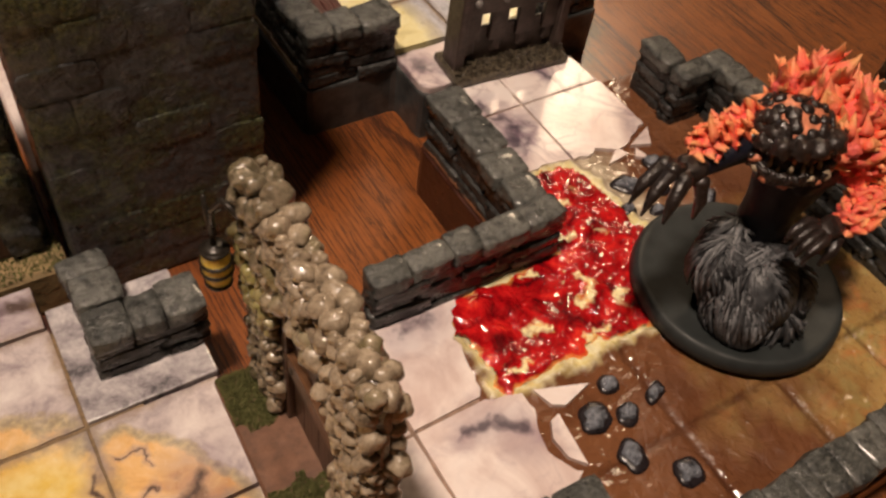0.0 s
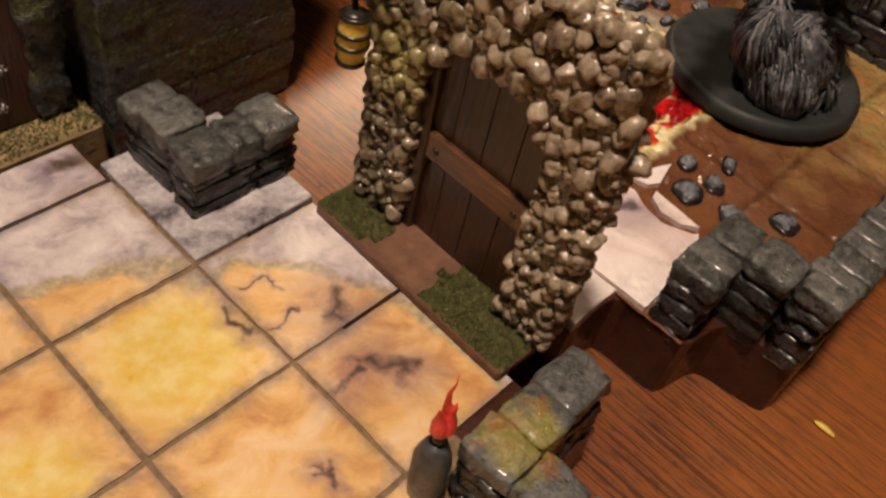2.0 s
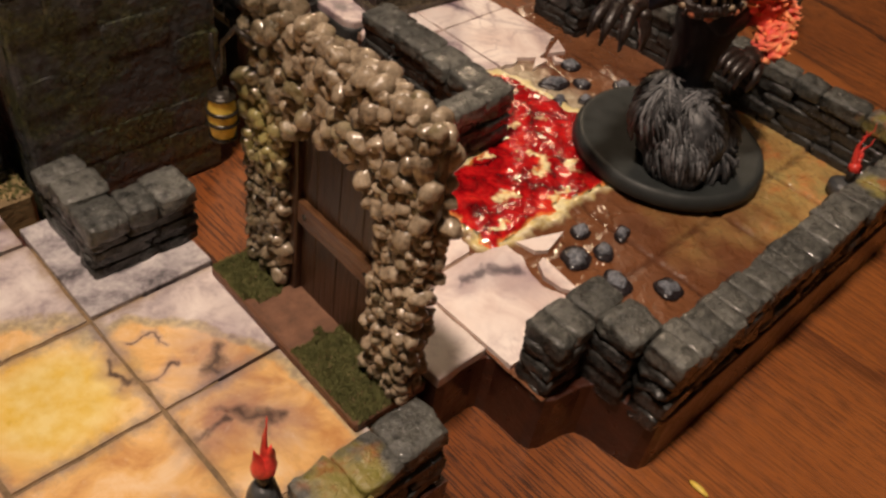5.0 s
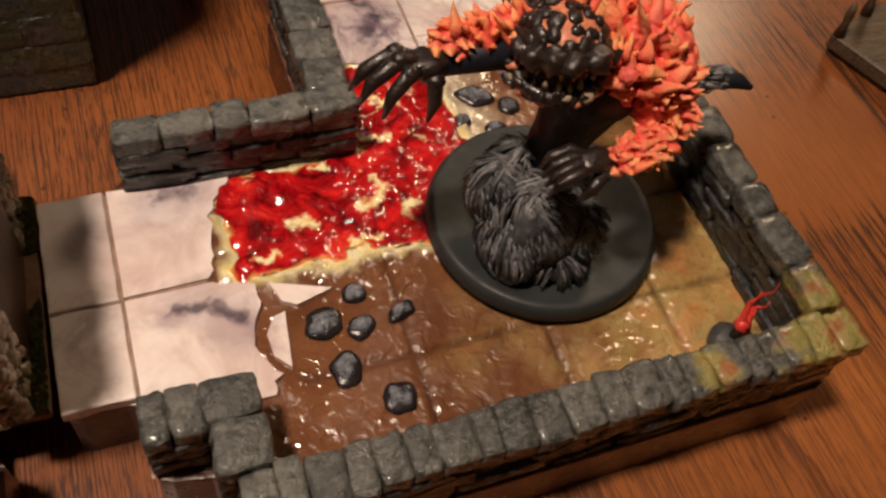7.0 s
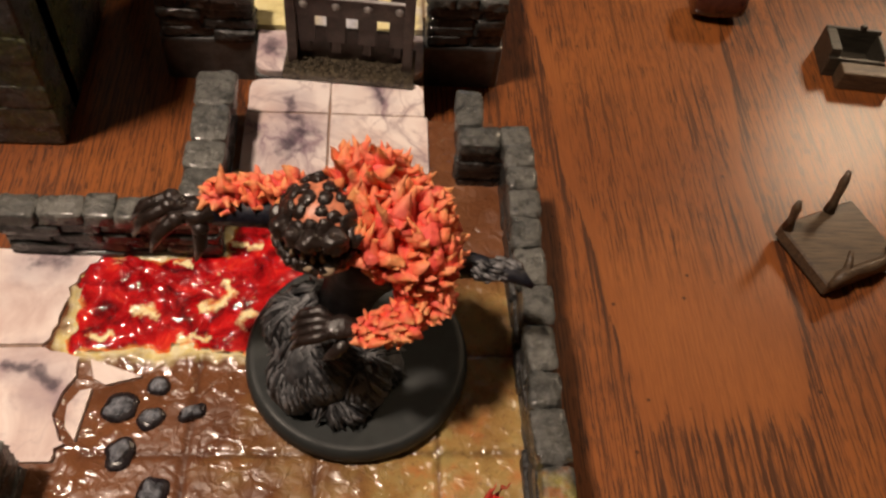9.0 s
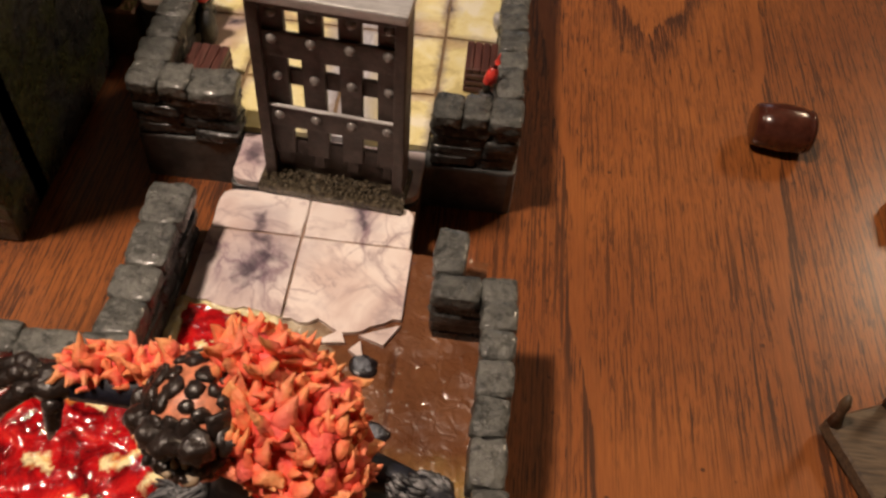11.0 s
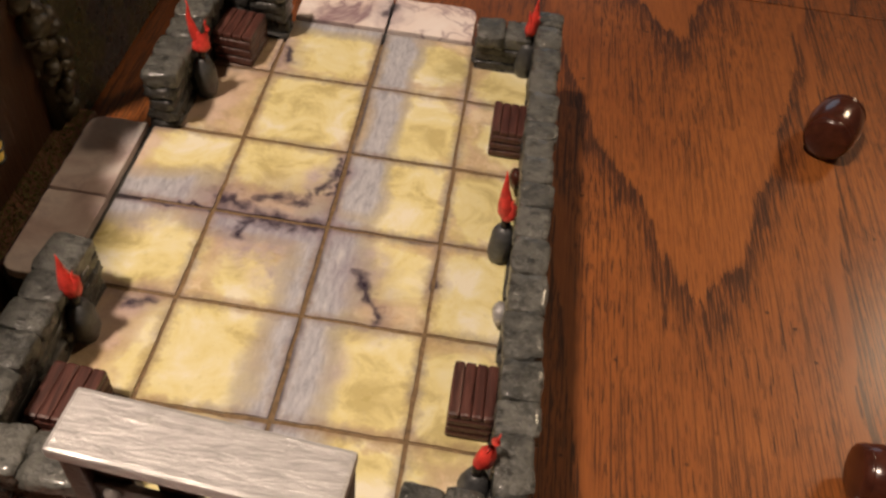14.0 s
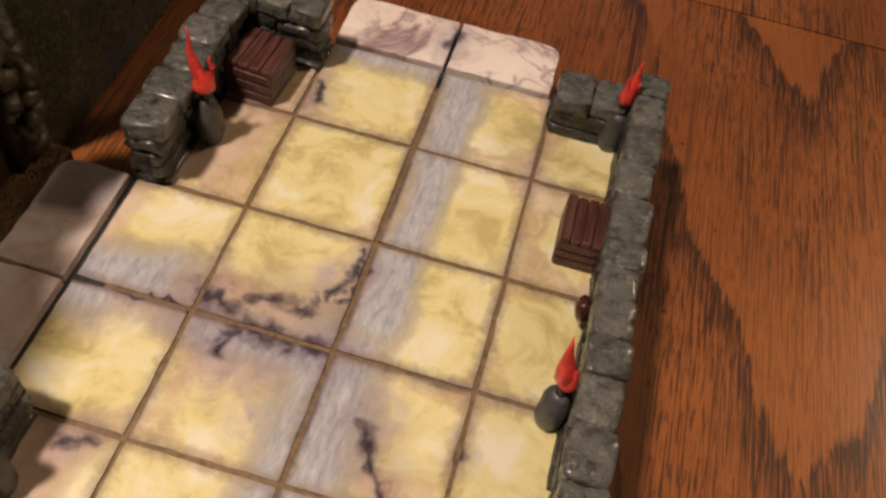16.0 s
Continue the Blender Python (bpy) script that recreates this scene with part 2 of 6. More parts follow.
def pink_marble():
    n = Nodes("pink_marble_paint")
    w = n.noise(0.07, 4.0, 0.55, 0.5)
    c = n.ramp(w, (0.36, (0.66, 0.52, 0.49)), (0.52, (0.85, 0.74, 0.70)), (0.7, (0.90, 0.82, 0.79)))
    for size, thin, deep in ((0.034, 0.042, 1.0), (0.075, 0.040, 0.7)):
        vein = n.math("ABSOLUTE", n.math("SUBTRACT", n.noise(size, 5.0, 0.55, 0.9), 0.5))
        some = n.ramp(n.noise(0.05, 3.0, 0.5, 0.4), (0.40, 0.15), (0.6, 1.0))
        some = n.math("MULTIPLY", some, n.ramp(n.math("DIVIDE", n.axis(0), 60.0), (0.1, 0.3), (0.5, 1.0)))
        c = n.mix(n.math("MULTIPLY", n.ramp(vein, (0.0, deep), (thin * 0.35, deep * 0.5), (thin, 0.0)), some), c, (0.30, 0.20, 0.23))
    cloud = n.noise(0.10, 6.0, 0.66, 0.7)
    c = n.mix(n.ramp(cloud, (0.55, 0.0), (0.72, 0.5)), c, (0.46, 0.35, 0.38))
    c = inked(n, c, [(41, -174, 41.5, -179, 1.2), (41.5, -179, 45, -182, 1.1), (44.5, -185, 41, -190, 2.0), (63.5, -168, 65, -173, 0.8), (-6, -252, -3, -256, 1.4), (-12, -252, -6, -251, 1.0), (-12, -226, -6, -225, 1.3), (34, -152, 35, -156, 1.4), (50, 8, 51, 14, 1.3)], depth=0.8)
    n.set(c, 0.34, 0.0, 0.5, 0.3, 0.12).bump(n.noise(0.5, 4.0), 0.14, 0.3)
    return n.m


def band(n, axis, at, half, wob, lo=None, hi=None, other=0):
    """A wavering stripe across the floor, held between lo and hi on the other axis."""
    d = n.math("ABSOLUTE", n.math("ADD", n.math("SUBTRACT", n.axis(axis), at), wob))
    s = n.ramp(n.math("DIVIDE", d, 40.0), (half * 0.45 / 40, 1.0), (half * 1.4 / 40, 0.0), ease=True)
    for edge, sign in ((lo, 1.0), (hi, -1.0)):
        if edge is not None:
            t = n.math("ADD", n.math("MULTIPLY", n.math("SUBTRACT", n.axis(1 - axis), edge), sign * 0.12), 0.5, True)
            s = n.math("MULTIPLY", s, t)
    return s


def floor_gloss(n, c):
    c = n.mix(n.ramp(n.noise(0.9, 5.0, 0.72), (0.58, 0.0), (0.8, 0.28)), c, (0.88, 0.80, 0.66))
    c = n.mix(n.ramp(n.noise(1.6, 4.0, 0.7), (0.24, 0.5), (0.36, 0.0)), c, (0.22, 0.14, 0.08))
    n.set(c, n.ramp(n.noise(0.3, 3.0), (0.3, 0.26), (0.7, 0.48)), 0.0, 0.5, 0.25, 0.13).bump(n.noise(0.7, 5.0, 0.65), 0.25, 0.35)
    return n.m


def seam_wash(n, c, xs, ys):
    """Brown wash that bled unevenly out of the joints."""
    near = None
    for axis, places in ((0, xs), (1, ys)):
        for at in places:
            d = n.math("ABSOLUTE", n.math("SUBTRACT", n.axis(axis), at))
            near = d if near is None else n.math("MINIMUM", near, d)
    near = n.math("ADD", near, n.math("MULTIPLY", n.math("SUBTRACT", n.noise(0.35, 5.0, 0.7), 0.5), 5.0))
    return n.mix(n.ramp(n.math("DIVIDE", near, 10.0), (0.02, 0.7), (0.24, 0.0)), c, n.ramp(n.noise(0.06, 3.0), (0.42, (0.30, 0.20, 0.11)), (0.6, (0.22, 0.18, 0.20))))


def blots(n, spots, amount):
    """Nearness to the closest of several ragged patches (x, y, half width, half depth): one at its edge."""
    wx = n.math("ADD", n.axis(0), n.math("MULTIPLY", n.math("SUBTRACT", n.noise(0.09, 4.0, 0.6), 0.5), amount))
    wy = n.math("ADD", n.axis(1), n.math("MULTIPLY", n.math("SUBTRACT", n.noise(0.085, 4.0, 0.6, 0.9), 0.5), amount))
    near = None
    for cx, cy, rx, ry in spots:
        dx, dy = n.math("MULTIPLY", n.math("SUBTRACT", wx, cx), 1.0 / rx), n.math("MULTIPLY", n.math("SUBTRACT", wy, cy), 1.0 / ry)
        d = n.math("ADD", n.math("POWER", n.math("ABSOLUTE", dx), 3.0), n.math("POWER", n.math("ABSOLUTE", dy), 3.0))
        near = d if near is None else n.math("MINIMUM", near, d)
    return near


# ink strokes at the crossings of the yellow floor: ends and half width
INK = [(26, -72.5, 31, -74, 2.0), (36, -70.5, 40, -69.5, 1.7), (41, -69.5, 45, -68.2, 1.4), (33.6, -83, 32.8, -79.5, 1.0), (32.8, -79.5, 35.5, -77.6, 1.3), (34, -76.2, 42, -77.2, 1.7), (46, -76, 50.5, -77.4, 1.5), (47.5, -66, 50, -58, 0.9), (60.5, -88.5, 63, -92.5, 1.5), (63, -93.5, 66, -99, 1.2), (16, -104.2, 20, -103.4, 1.2), (49.8, -54, 50.4, -66, 0.5), (27, -14, 28.5, -20, 1.0), (10, -76.2, 24, -76.2, 0.5), (76.2, -86, 76.4, -89, 0.7), (5, -103, 8, -102, 1.0)]


def yellow_floor():
    """Lemon patches on tan stone, a grey river down the middle and ink at the crossings."""
    n = Nodes("yellow_floor_paint")
    wob = n.math("MULTIPLY", n.math("SUBTRACT", n.noise(0.06, 5.0, 0.62), 0.5), 11.0)
    grey = n.math("MAXIMUM", band(n, 0, 56.5, 5.0, wob, lo=-74), band(n, 0, 52.5, 8.0, wob, hi=-70))
    slope = n.math("ADD", wob, n.math("MULTIPLY", n.math("SUBTRACT", n.axis(0), 10.0), -0.22))
    grey = n.math("MAXIMUM", grey, band(n, 1, -74.0, 8.0, slope, hi=22))
    grey = n.math("MAXIMUM", grey, band(n, 1, -79.0, 4.0, wob, lo=22, hi=54))
    grey = n.math("MAXIMUM", grey, band(n, 1, 0.0, 6.0, wob, lo=24, hi=62))
    tan = n.ramp(n.noise(0.12, 5.0, 0.65, 0.8), (0.33, (0.48, 0.34, 0.19)), (0.48, (0.68, 0.53, 0.34)), (0.64, (0.80, 0.68, 0.48)))
    for cx, cy, r in ((13, -42, 17), (20, -24, 12), (15, -112, 15), (28, -86, 9)):
        tan = n.mix(n.math("MULTIPLY", spot(n, cx, cy, r), 0.6), tan, n.ramp(n.noise(0.2, 5.0, 0.68), (0.38, (0.30, 0.19, 0.10)), (0.6, (0.60, 0.43, 0.26))))
    rosy = n.ramp(n.noise(0.05, 3.0), (0.5, 0.0), (0.62, 0.5))
    tan = n.mix(rosy, tan, (0.62, 0.47, 0.43))
    lemon = n.ramp(n.noise(0.10, 5.0, 0.6, 0.5), (0.36, (0.58, 0.49, 0.22)), (0.47, (0.78, 0.69, 0.34)), (0.56, (0.82, 0.75, 0.44)), (0.66, (0.87, 0.82, 0.64)))
    near = blots(n, [(39, -14, 11.8, 11.2), (38, -38, 14.9, 14.9), (38, -59, 14.9, 10.5), (17, -60, 10.5, 11.2), (14, -90, 13.6, 10.5), (66, -14, 9.9, 9.9), (67, -38, 11.2, 14.9), (67, -63, 9.9, 14.9), (88, -16, 9.9, 9.9), (88, -40, 7.4, 8.7), (87, -64, 11.2, 12.4), (67, -86, 11.2, 9.9), (86, -90, 11.2, 13.6), (38, -93, 8.7, 7.4), (33, -114, 14.9, 13.6), (67, -113, 14.9, 13.6), (86, -116, 11.2, 13.6), (36, -137, 14.9, 11.2), (67, -137, 14.9, 11.2)], 15.0)
    patch = n.ramp(n.math("DIVIDE", near, 4.0), (0.13, 1.0), (0.36, 0.0))
    c = n.mix(patch, tan, lemon)
    rim = n.math("MULTIPLY", n.math("MULTIPLY", patch, n.math("SUBTRACT", 1.0, patch)), 2.2)
    c = n.mix(n.math("MULTIPLY", rim, n.ramp(n.noise(0.11, 4.0), (0.4, 0.25), (0.6, 1.0))), c, (0.47, 0.33, 0.19))
    haze = None
    for cx, cy, r in ((37, -82, 13), (45, -90, 11), (27, -76, 11), (60, -85, 9), (47, -62, 7), (57, -112, 8), (10, -80, 9)):
        s = spot(n, cx, cy, r)
        haze = s if haze is None else n.math("MAXIMUM", haze, s)
    haze = n.math("MULTIPLY", haze, n.ramp(n.noise(0.12, 5.0, 0.65), (0.36, 0.1), (0.58, 0.9)))
    c = n.mix(haze, c, n.ramp(n.noise(0.25, 5.0, 0.65), (0.38, (0.44, 0.36, 0.40)), (0.62, (0.66, 0.55, 0.54))))
    scratch = n.noise(1.0, 5.0, 0.66, 0.5, n.scaled(0.8, 0.22, 1.0))
    cool = n.ramp(scratch, (0.33, (0.32, 0.32, 0.37)), (0.5, (0.46, 0.46, 0.51)), (0.68, (0.57, 0.57, 0.61)))
    c = n.mix(grey, c, cool)
    fringe = n.math("MULTIPLY", n.math("MULTIPLY", grey, n.math("SUBTRACT", 1.0, grey)), 2.0)
    c = n.mix(fringe, c, n.mix(n.noise(0.05, 2.0), (0.36, 0.38, 0.18), (0.45, 0.32, 0.33)))
    c = n.mix(n.ramp(scratch, (0.60, 0.0), (0.74, 0.2)), c, (0.86, 0.80, 0.68))
    c = seam_wash(n, c, (25.3, 51.0, 76.3), (-125.8, -101.2, -76.1, -51.6, -25.6, 0.0))
    thin = n.math("MULTIPLY", wob, 0.08)
    c = n.mix(n.math("MULTIPLY", band(n, 0, 51.2, 0.9, thin, lo=-128), n.ramp(n.noise(0.15, 4.0), (0.36, 0.35), (0.6, 0.95))), c, (0.075, 0.07, 0.095))
    c = n.mix(n.math("MULTIPLY", band(n, 1, -76.4, 0.9, thin, hi=74), n.ramp(n.noise(0.15, 4.0), (0.36, 0.3), (0.6, 0.9))), c, (0.10, 0.07, 0.085))
    c = inked(n, c, INK)
    return floor_gloss(n, c)


def orange_floor():
    """Orange clouds with a yellow glow, lilac-white to the north and inked cracks."""
    n = Nodes("orange_floor_paint")
    y = n.axis(1)
    c = n.ramp(n.noise(0.10, 5.0, 0.62, 0.6), (0.32, (0.54, 0.26, 0.09)), (0.5, (0.76, 0.46, 0.18)), (0.68, (0.83, 0.60, 0.36)))
    for gx, gy, r in ((-85, -229, 17), (-112, -236, 13), (-100, -262, 16), (-128, -270, 18)):
        c = n.mix(n.math("MULTIPLY", spot(n, gx, gy, r), 0.8), c, n.ramp(n.noise(0.3, 4.0), (0.35, (0.78, 0.54, 0.08)), (0.65, (0.86, 0.72, 0.28))))
    slant = n.math("ADD", y, n.math("MULTIPLY", n.math("ADD", n.axis(0), 108.0), 0.43))
    north = n.math("ADD", n.math("DIVIDE", n.math("ADD", slant, 204.0), 9.0), n.math("MULTIPLY", n.math("SUBTRACT", n.noise(0.07, 5.0, 0.65), 0.5), 1.7))
    ex, ey = n.math("ADD", n.axis(0), 86.0), n.math("ADD", n.axis(1), 256.0)
    reach = n.math("SQRT", n.math("ADD", n.math("MULTIPLY", ex, ex), n.math("MULTIPLY", n.math("MULTIPLY", ey, ey), 0.72)))
    east = n.math("ADD", n.math("DIVIDE", n.math("SUBTRACT", reach, 34.5), 5.0), n.math("MULTIPLY", n.math("SUBTRACT", n.noise(0.09, 5.0), 0.5), 1.4))
    east = n.math("MULTIPLY", east, n.math("ADD", n.math("MULTIPLY", n.math("ADD", n.axis(0), 74.0), 0.25), 0.0, True))
    lilac = n.math("MAXIMUM", n.ramp(north, (0.2, 0.0), (0.75, 1.0)), n.ramp(east, (0.1, 0.0), (0.6, 1.0)))
    lilac = n.math("MAXIMUM", lilac, band(n, 1, -217.5, 4.5, n.math("MULTIPLY", n.math("SUBTRACT", n.noise(0.07, 4.0), 0.5), 12.0), lo=-74))
    pale = n.ramp(n.noise(0.14, 5.0, 0.66, 0.4), (0.33, (0.34, 0.28, 0.30)), (0.5, (0.60, 0.52, 0.51)), (0.7, (0.76, 0.69, 0.66)))
    fringe = n.math("MULTIPLY", n.math("MULTIPLY", lilac, n.math("SUBTRACT", 1.0, lilac)), 2.6)
    c = n.mix(lilac, c, pale)
    c = n.mix(fringe, c, n.ramp(n.noise(0.8, 4.0), (0.4, (0.20, 0.19, 0.12)), (0.65, (0.50, 0.42, 0.22))))
    c = inked(n, c, [(-58.2, -233.9, -62.2, -240.3, 1.5), (-63.3, -248.2, -59.4, -254, 1.4), (-66.8, -249.1, -71.5, -249.3, 1.0), (-73.4, -225, -75, -229, 0.6), (-75, -229, -73.6, -233.2, 0.55), (-73.6, -233.2, -69.6, -235, 0.4), (-69.6, -235, -65.8, -233, 0.3), (-64.8, -229.6, -66.4, -226, 0.22), (-66.4, -226, -70, -224.2, 0.2), (-82, -258, -79.2, -258.6, 0.5), (-80.6, -256, -80.8, -261, 0.4), (-98, -190, -99, -196, 1.1), (-78, -184, -72, -186, 1.6)], (0.075, 0.045, 0.035))
    c = seam_wash(n, c, (-148.5, -123.3, -98.0, -72.5), (-291, -266.3, -241.3, -216.6, -192.0))
    return floor_gloss(n, c)


# yellow brush strokes on the lava: ends and half width
HOT = [(35.5, -209.5, 41, -212, 1.6), (31, -220.3, 36, -220.4, 1.3), (25, -237, 28.5, -236, 1.5), (28.5, -236, 32, -232.5, 1.7), (32, -232.5, 29.5, -230.8, 1.1), (33.7, -240, 37, -238.7, 2.0), (11.2, -237.5, 16, -239.3, 1.6), (21.7, -244.5, 27.9, -244.5, 1.5), (3, -245, 7, -245, 1.4), (19, -226, 23, -226, 0.9)]


def lava_paint():
    n = Nodes("lava_gloss_paint")
    n.wet = True
    c = n.ramp(n.noise(0.16, 5.0, 0.65, 0.7), (0.36, (0.10, 0.002, 0.004)), (0.47, (0.34, 0.004, 0.007)), (0.60, (0.62, 0.012, 0.014)), (0.76, (0.82, 0.07, 0.03)))
    hot = n.ramp(n.noise(1.0, 3.0, 0.55, 1.0, n.scaled(0.10, 0.22, 0.1)), (0.66, 0.0), (0.74, 0.8))
    near = n.math("ADD", brushed(n, HOT), n.math("MULTIPLY", n.math("SUBTRACT", n.noise(0.45, 5.0, 0.7, 0.7), 0.5), 2.6))
    hot = n.math("MAXIMUM", hot, n.ramp(near, (0.1, 1.0), (0.85, 0.0)))
    c = n.mix(hot, c, n.ramp(n.noise(0.5, 3.0), (0.36, (0.93, 0.56, 0.18)), (0.52, (0.95, 0.84, 0.48))))
    edge = n.attribute("edge")
    c = n.mix(n.ramp(n.math("ADD", edge, n.math("MULTIPLY", n.math("SUBTRACT", n.noise(0.22, 4.0, 0.65), 0.5), 0.55)), (0.0, 0.95), (0.30, 0.0)), c, n.ramp(n.noise(0.3, 3.0), (0.4, (0.88, 0.30, 0.06)), (0.62, (0.93, 0.66, 0.22))))
    n.set(c, n.ramp(n.noise(0.6, 3.0), (0.4, 0.07), (0.65, 0.14)), 0.0, 0.45, 0.8, 0.05)
    n.bump(n.noise(0.25, 2.5, 0.5, 0.5), 0.85, 2.0)
    return n.m


def mud_paint():
    """Brown ground with an ochre side, wet gloss in patches, and a sulphur rim along the lava."""
    n = Nodes("brown_mud_paint")
    n.wet = True
    a = n.noise(0.09, 5.0, 0.6)
    x = n.axis(0)
    ochre = n.ramp(n.math("ADD", n.math("DIVIDE", x, 130.0), n.math("MULTIPLY", n.noise(0.05, 3.0), 0.6)), (0.58, 0.0), (0.9, 1.0))
    ochre = n.math("MULTIPLY", ochre, n.ramp(n.math("MULTIPLY", n.math("ADD", n.axis(1), 226.0), -0.1), (0.0, 0.0), (1.0, 1.0)))
    c = n.ramp(a, (0.3, (0.12, 0.044, 0.019)), (0.7, (0.215, 0.088, 0.038)))
    c = n.mix(ochre, c, n.ramp(a, (0.3, (0.27, 0.13, 0.04)), (0.55, (0.44, 0.29, 0.10)), (0.7, (0.52, 0.20, 0.06))))
    c = n.mix(n.ramp(n.noise(0.75, 5.0, 0.72), (0.56, 0.0), (0.66, 0.6)), c, (0.10, 0.045, 0.022))
    c = n.mix(n.math("MULTIPLY", n.ramp(n.noise(0.11, 4.0, 0.6, 0.6), (0.54, 0.0), (0.72, 0.7)), ochre), c, (0.50, 0.17, 0.055))
    c = n.mix(n.math("MULTIPLY", n.ramp(n.noise(0.16, 4.0, 0.6, 0.3), (0.50, 0.0), (0.64, 0.7)), ochre), c, (0.34, 0.28, 0.11))
    sand = n.math("ADD", n.attribute("sand"), n.math("MULTIPLY", n.math("SUBTRACT", n.noise(0.18, 4.0, 0.65), 0.5), 0.7))
    c = n.mix(n.ramp(sand, (0.35, 0.0), (0.75, 0.85)), c, n.ramp(n.noise(0.3, 5.0, 0.65), (0.36, (0.36, 0.28, 0.19)), (0.62, (0.62, 0.54, 0.40))))
    c = n.mix(n.math("MULTIPLY", n.attribute("joint"), 1.3, True), c, (0.060, 0.020, 0.010))
    edge = n.math("ADD", n.attribute("edge"), n.math("MULTIPLY", n.math("SUBTRACT", n.noise(0.35, 4.0), 0.5), 0.35))
    c = n.mix(n.ramp(edge, (0.0, 0.95), (0.15, 0.75), (0.48, 0.0)), c, n.ramp(n.noise(0.5, 4.0), (0.4, (0.80, 0.68, 0.30)), (0.65, (0.92, 0.87, 0.60))))
    wet = n.ramp(n.noise(0.06, 3.0), (0.45, 0.42), (0.58, 0.12))
    n.set(c, wet, 0.0, 0.5, n.ramp(n.noise(0.06, 3.0), (0.42, 0.1), (0.58, 0.8)), 0.06).bump(n.noise(0.34, 2.5, 0.5, 0.5), 0.75, 1.1)
    return n.m


def plain(name, colour, rough=0.5, metal=0.0, var=0.35, scale=0.6, bump=0.3, mm=0.3, coat=0.0):
    n = Nodes(name)
    c = n.ramp(n.noise(scale, 4.0, 0.65), (0.3, tuple(v * (1 - var) for v in colour)), (0.7, tuple(min(1, v * (1 + var)) for v in colour)))
    n.set(c, n.ramp(n.noise(scale * 0.7, 3.0), (0.3, rough * 0.8), (0.7, min(1.0, rough * 1.25))), metal, 0.5, coat, 0.12)
    if bump:
        n.bump(n.noise(scale * 2, 4.0), bump, mm)
    return n.m


def grained(name, a, b, along, rough=0.45):
    """Small carved wood; along: the axis of its grain."""
    n = Nodes(name)
    s = [1.3, 1.3, 1.3]
    s[along] = 0.12
    g = n.noise(1.0, 3.0, 0.6, 0.3, n.scaled(*s))
    n.set(n.ramp(g, (0.35, a), (0.65, b)), rough, 0.0, 0.5, 0.1).bump(g, 0.5, 0.5)
    return n.m


def brushed_steel():
    """Silver paint dragged along the length, worn to grey."""
    n = Nodes("dry_brushed_steel")
    drag = n.noise(1.0, 5.0, 0.7, 0.6, n.scaled(0.22, 1.1, 1.1))
    c = n.ramp(drag, (0.30, (0.34, 0.33, 0.33)), (0.52, (0.50, 0.49, 0.49)), (0.72, (0.64, 0.63, 0.62)))
    n.set(c, n.ramp(drag, (0.3, 0.42), (0.7, 0.26)), 0.25, 0.5).bump(drag, 0.5, 0.4)
    return n.m


def flame_paint():
    n = Nodes("orange_flame_paint")
    tip = n.attribute("tip")
    v = n.math("ADD", n.math("MULTIPLY", tip, 0.52), n.math("MULTIPLY", n.noise(0.4, 4.0, 0.65), 0.75))
    v = n.math("ADD", v, n.math("MULTIPLY", n.island, 0.22))
    c = n.ramp(v, (0.26, (0.50, 0.022, 0.030)), (0.44, (0.82, 0.090, 0.075)), (0.72, (0.92, 0.19, 0.085)), (1.04, (0.96, 0.43, 0.17)))
    c = n.mix(n.ramp(n.noise(0.16, 4.0, 0.6), (0.48, 0.0), (0.62, 0.55)), c, (0.90, 0.17, 0.15))
    n.set(c, 0.48, 0.0, 0.5).bump(n.noise(0.8, 4.0, 0.6), 0.8, 0.8)
    return n.m


def bone_paint():
    n = Nodes("bone_gloss_paint")
    tone = n.math("ADD", n.math("MULTIPLY", n.own(), 0.22), n.math("MULTIPLY", n.noise(0.6, 5.0, 0.7), 0.95))
    c = n.ramp(tone, (0.32, (0.060, 0.044, 0.029)), (0.48, (0.23, 0.175, 0.118)), (0.78, (0.50, 0.405, 0.295)))
    c = n.mix(n.ramp(n.noise(0.12, 3.0), (0.58, 0.0), (0.68, 0.5)), c, (0.12, 0.11, 0.03))
    # Shade on the northern pillar, put into the paint as an olive dark tone.
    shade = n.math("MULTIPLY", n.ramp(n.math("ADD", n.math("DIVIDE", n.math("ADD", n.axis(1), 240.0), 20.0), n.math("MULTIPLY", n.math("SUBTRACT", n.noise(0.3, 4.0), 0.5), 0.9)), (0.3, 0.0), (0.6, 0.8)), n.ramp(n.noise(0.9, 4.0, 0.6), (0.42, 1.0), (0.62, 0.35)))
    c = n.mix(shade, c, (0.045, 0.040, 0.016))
    d = n.math("SQRT", n.math("ADD", n.math("POWER", n.math("ADD", n.axis(1), 226.0), 2.0), n.math("POWER", n.math("SUBTRACT", n.axis(2), 49.0), 2.0)))
    c = n.mix(n.ramp(n.math("DIVIDE", n.math("ADD", d, n.math("MULTIPLY", n.noise(0.3, 3.0), 8.0)), 20.0), (0.3, 0.6), (0.75, 0.0)), c, (0.38, 0.34, 0.10))
    n.set(c, n.ramp(n.noise(0.8, 3.0), (0.35, 0.22), (0.7, 0.42)), 0.0, 0.5, 0.75, 0.06).bump(n.noise(0.35, 3.0, 0.5), 0.45, 1.0)
    return n.m


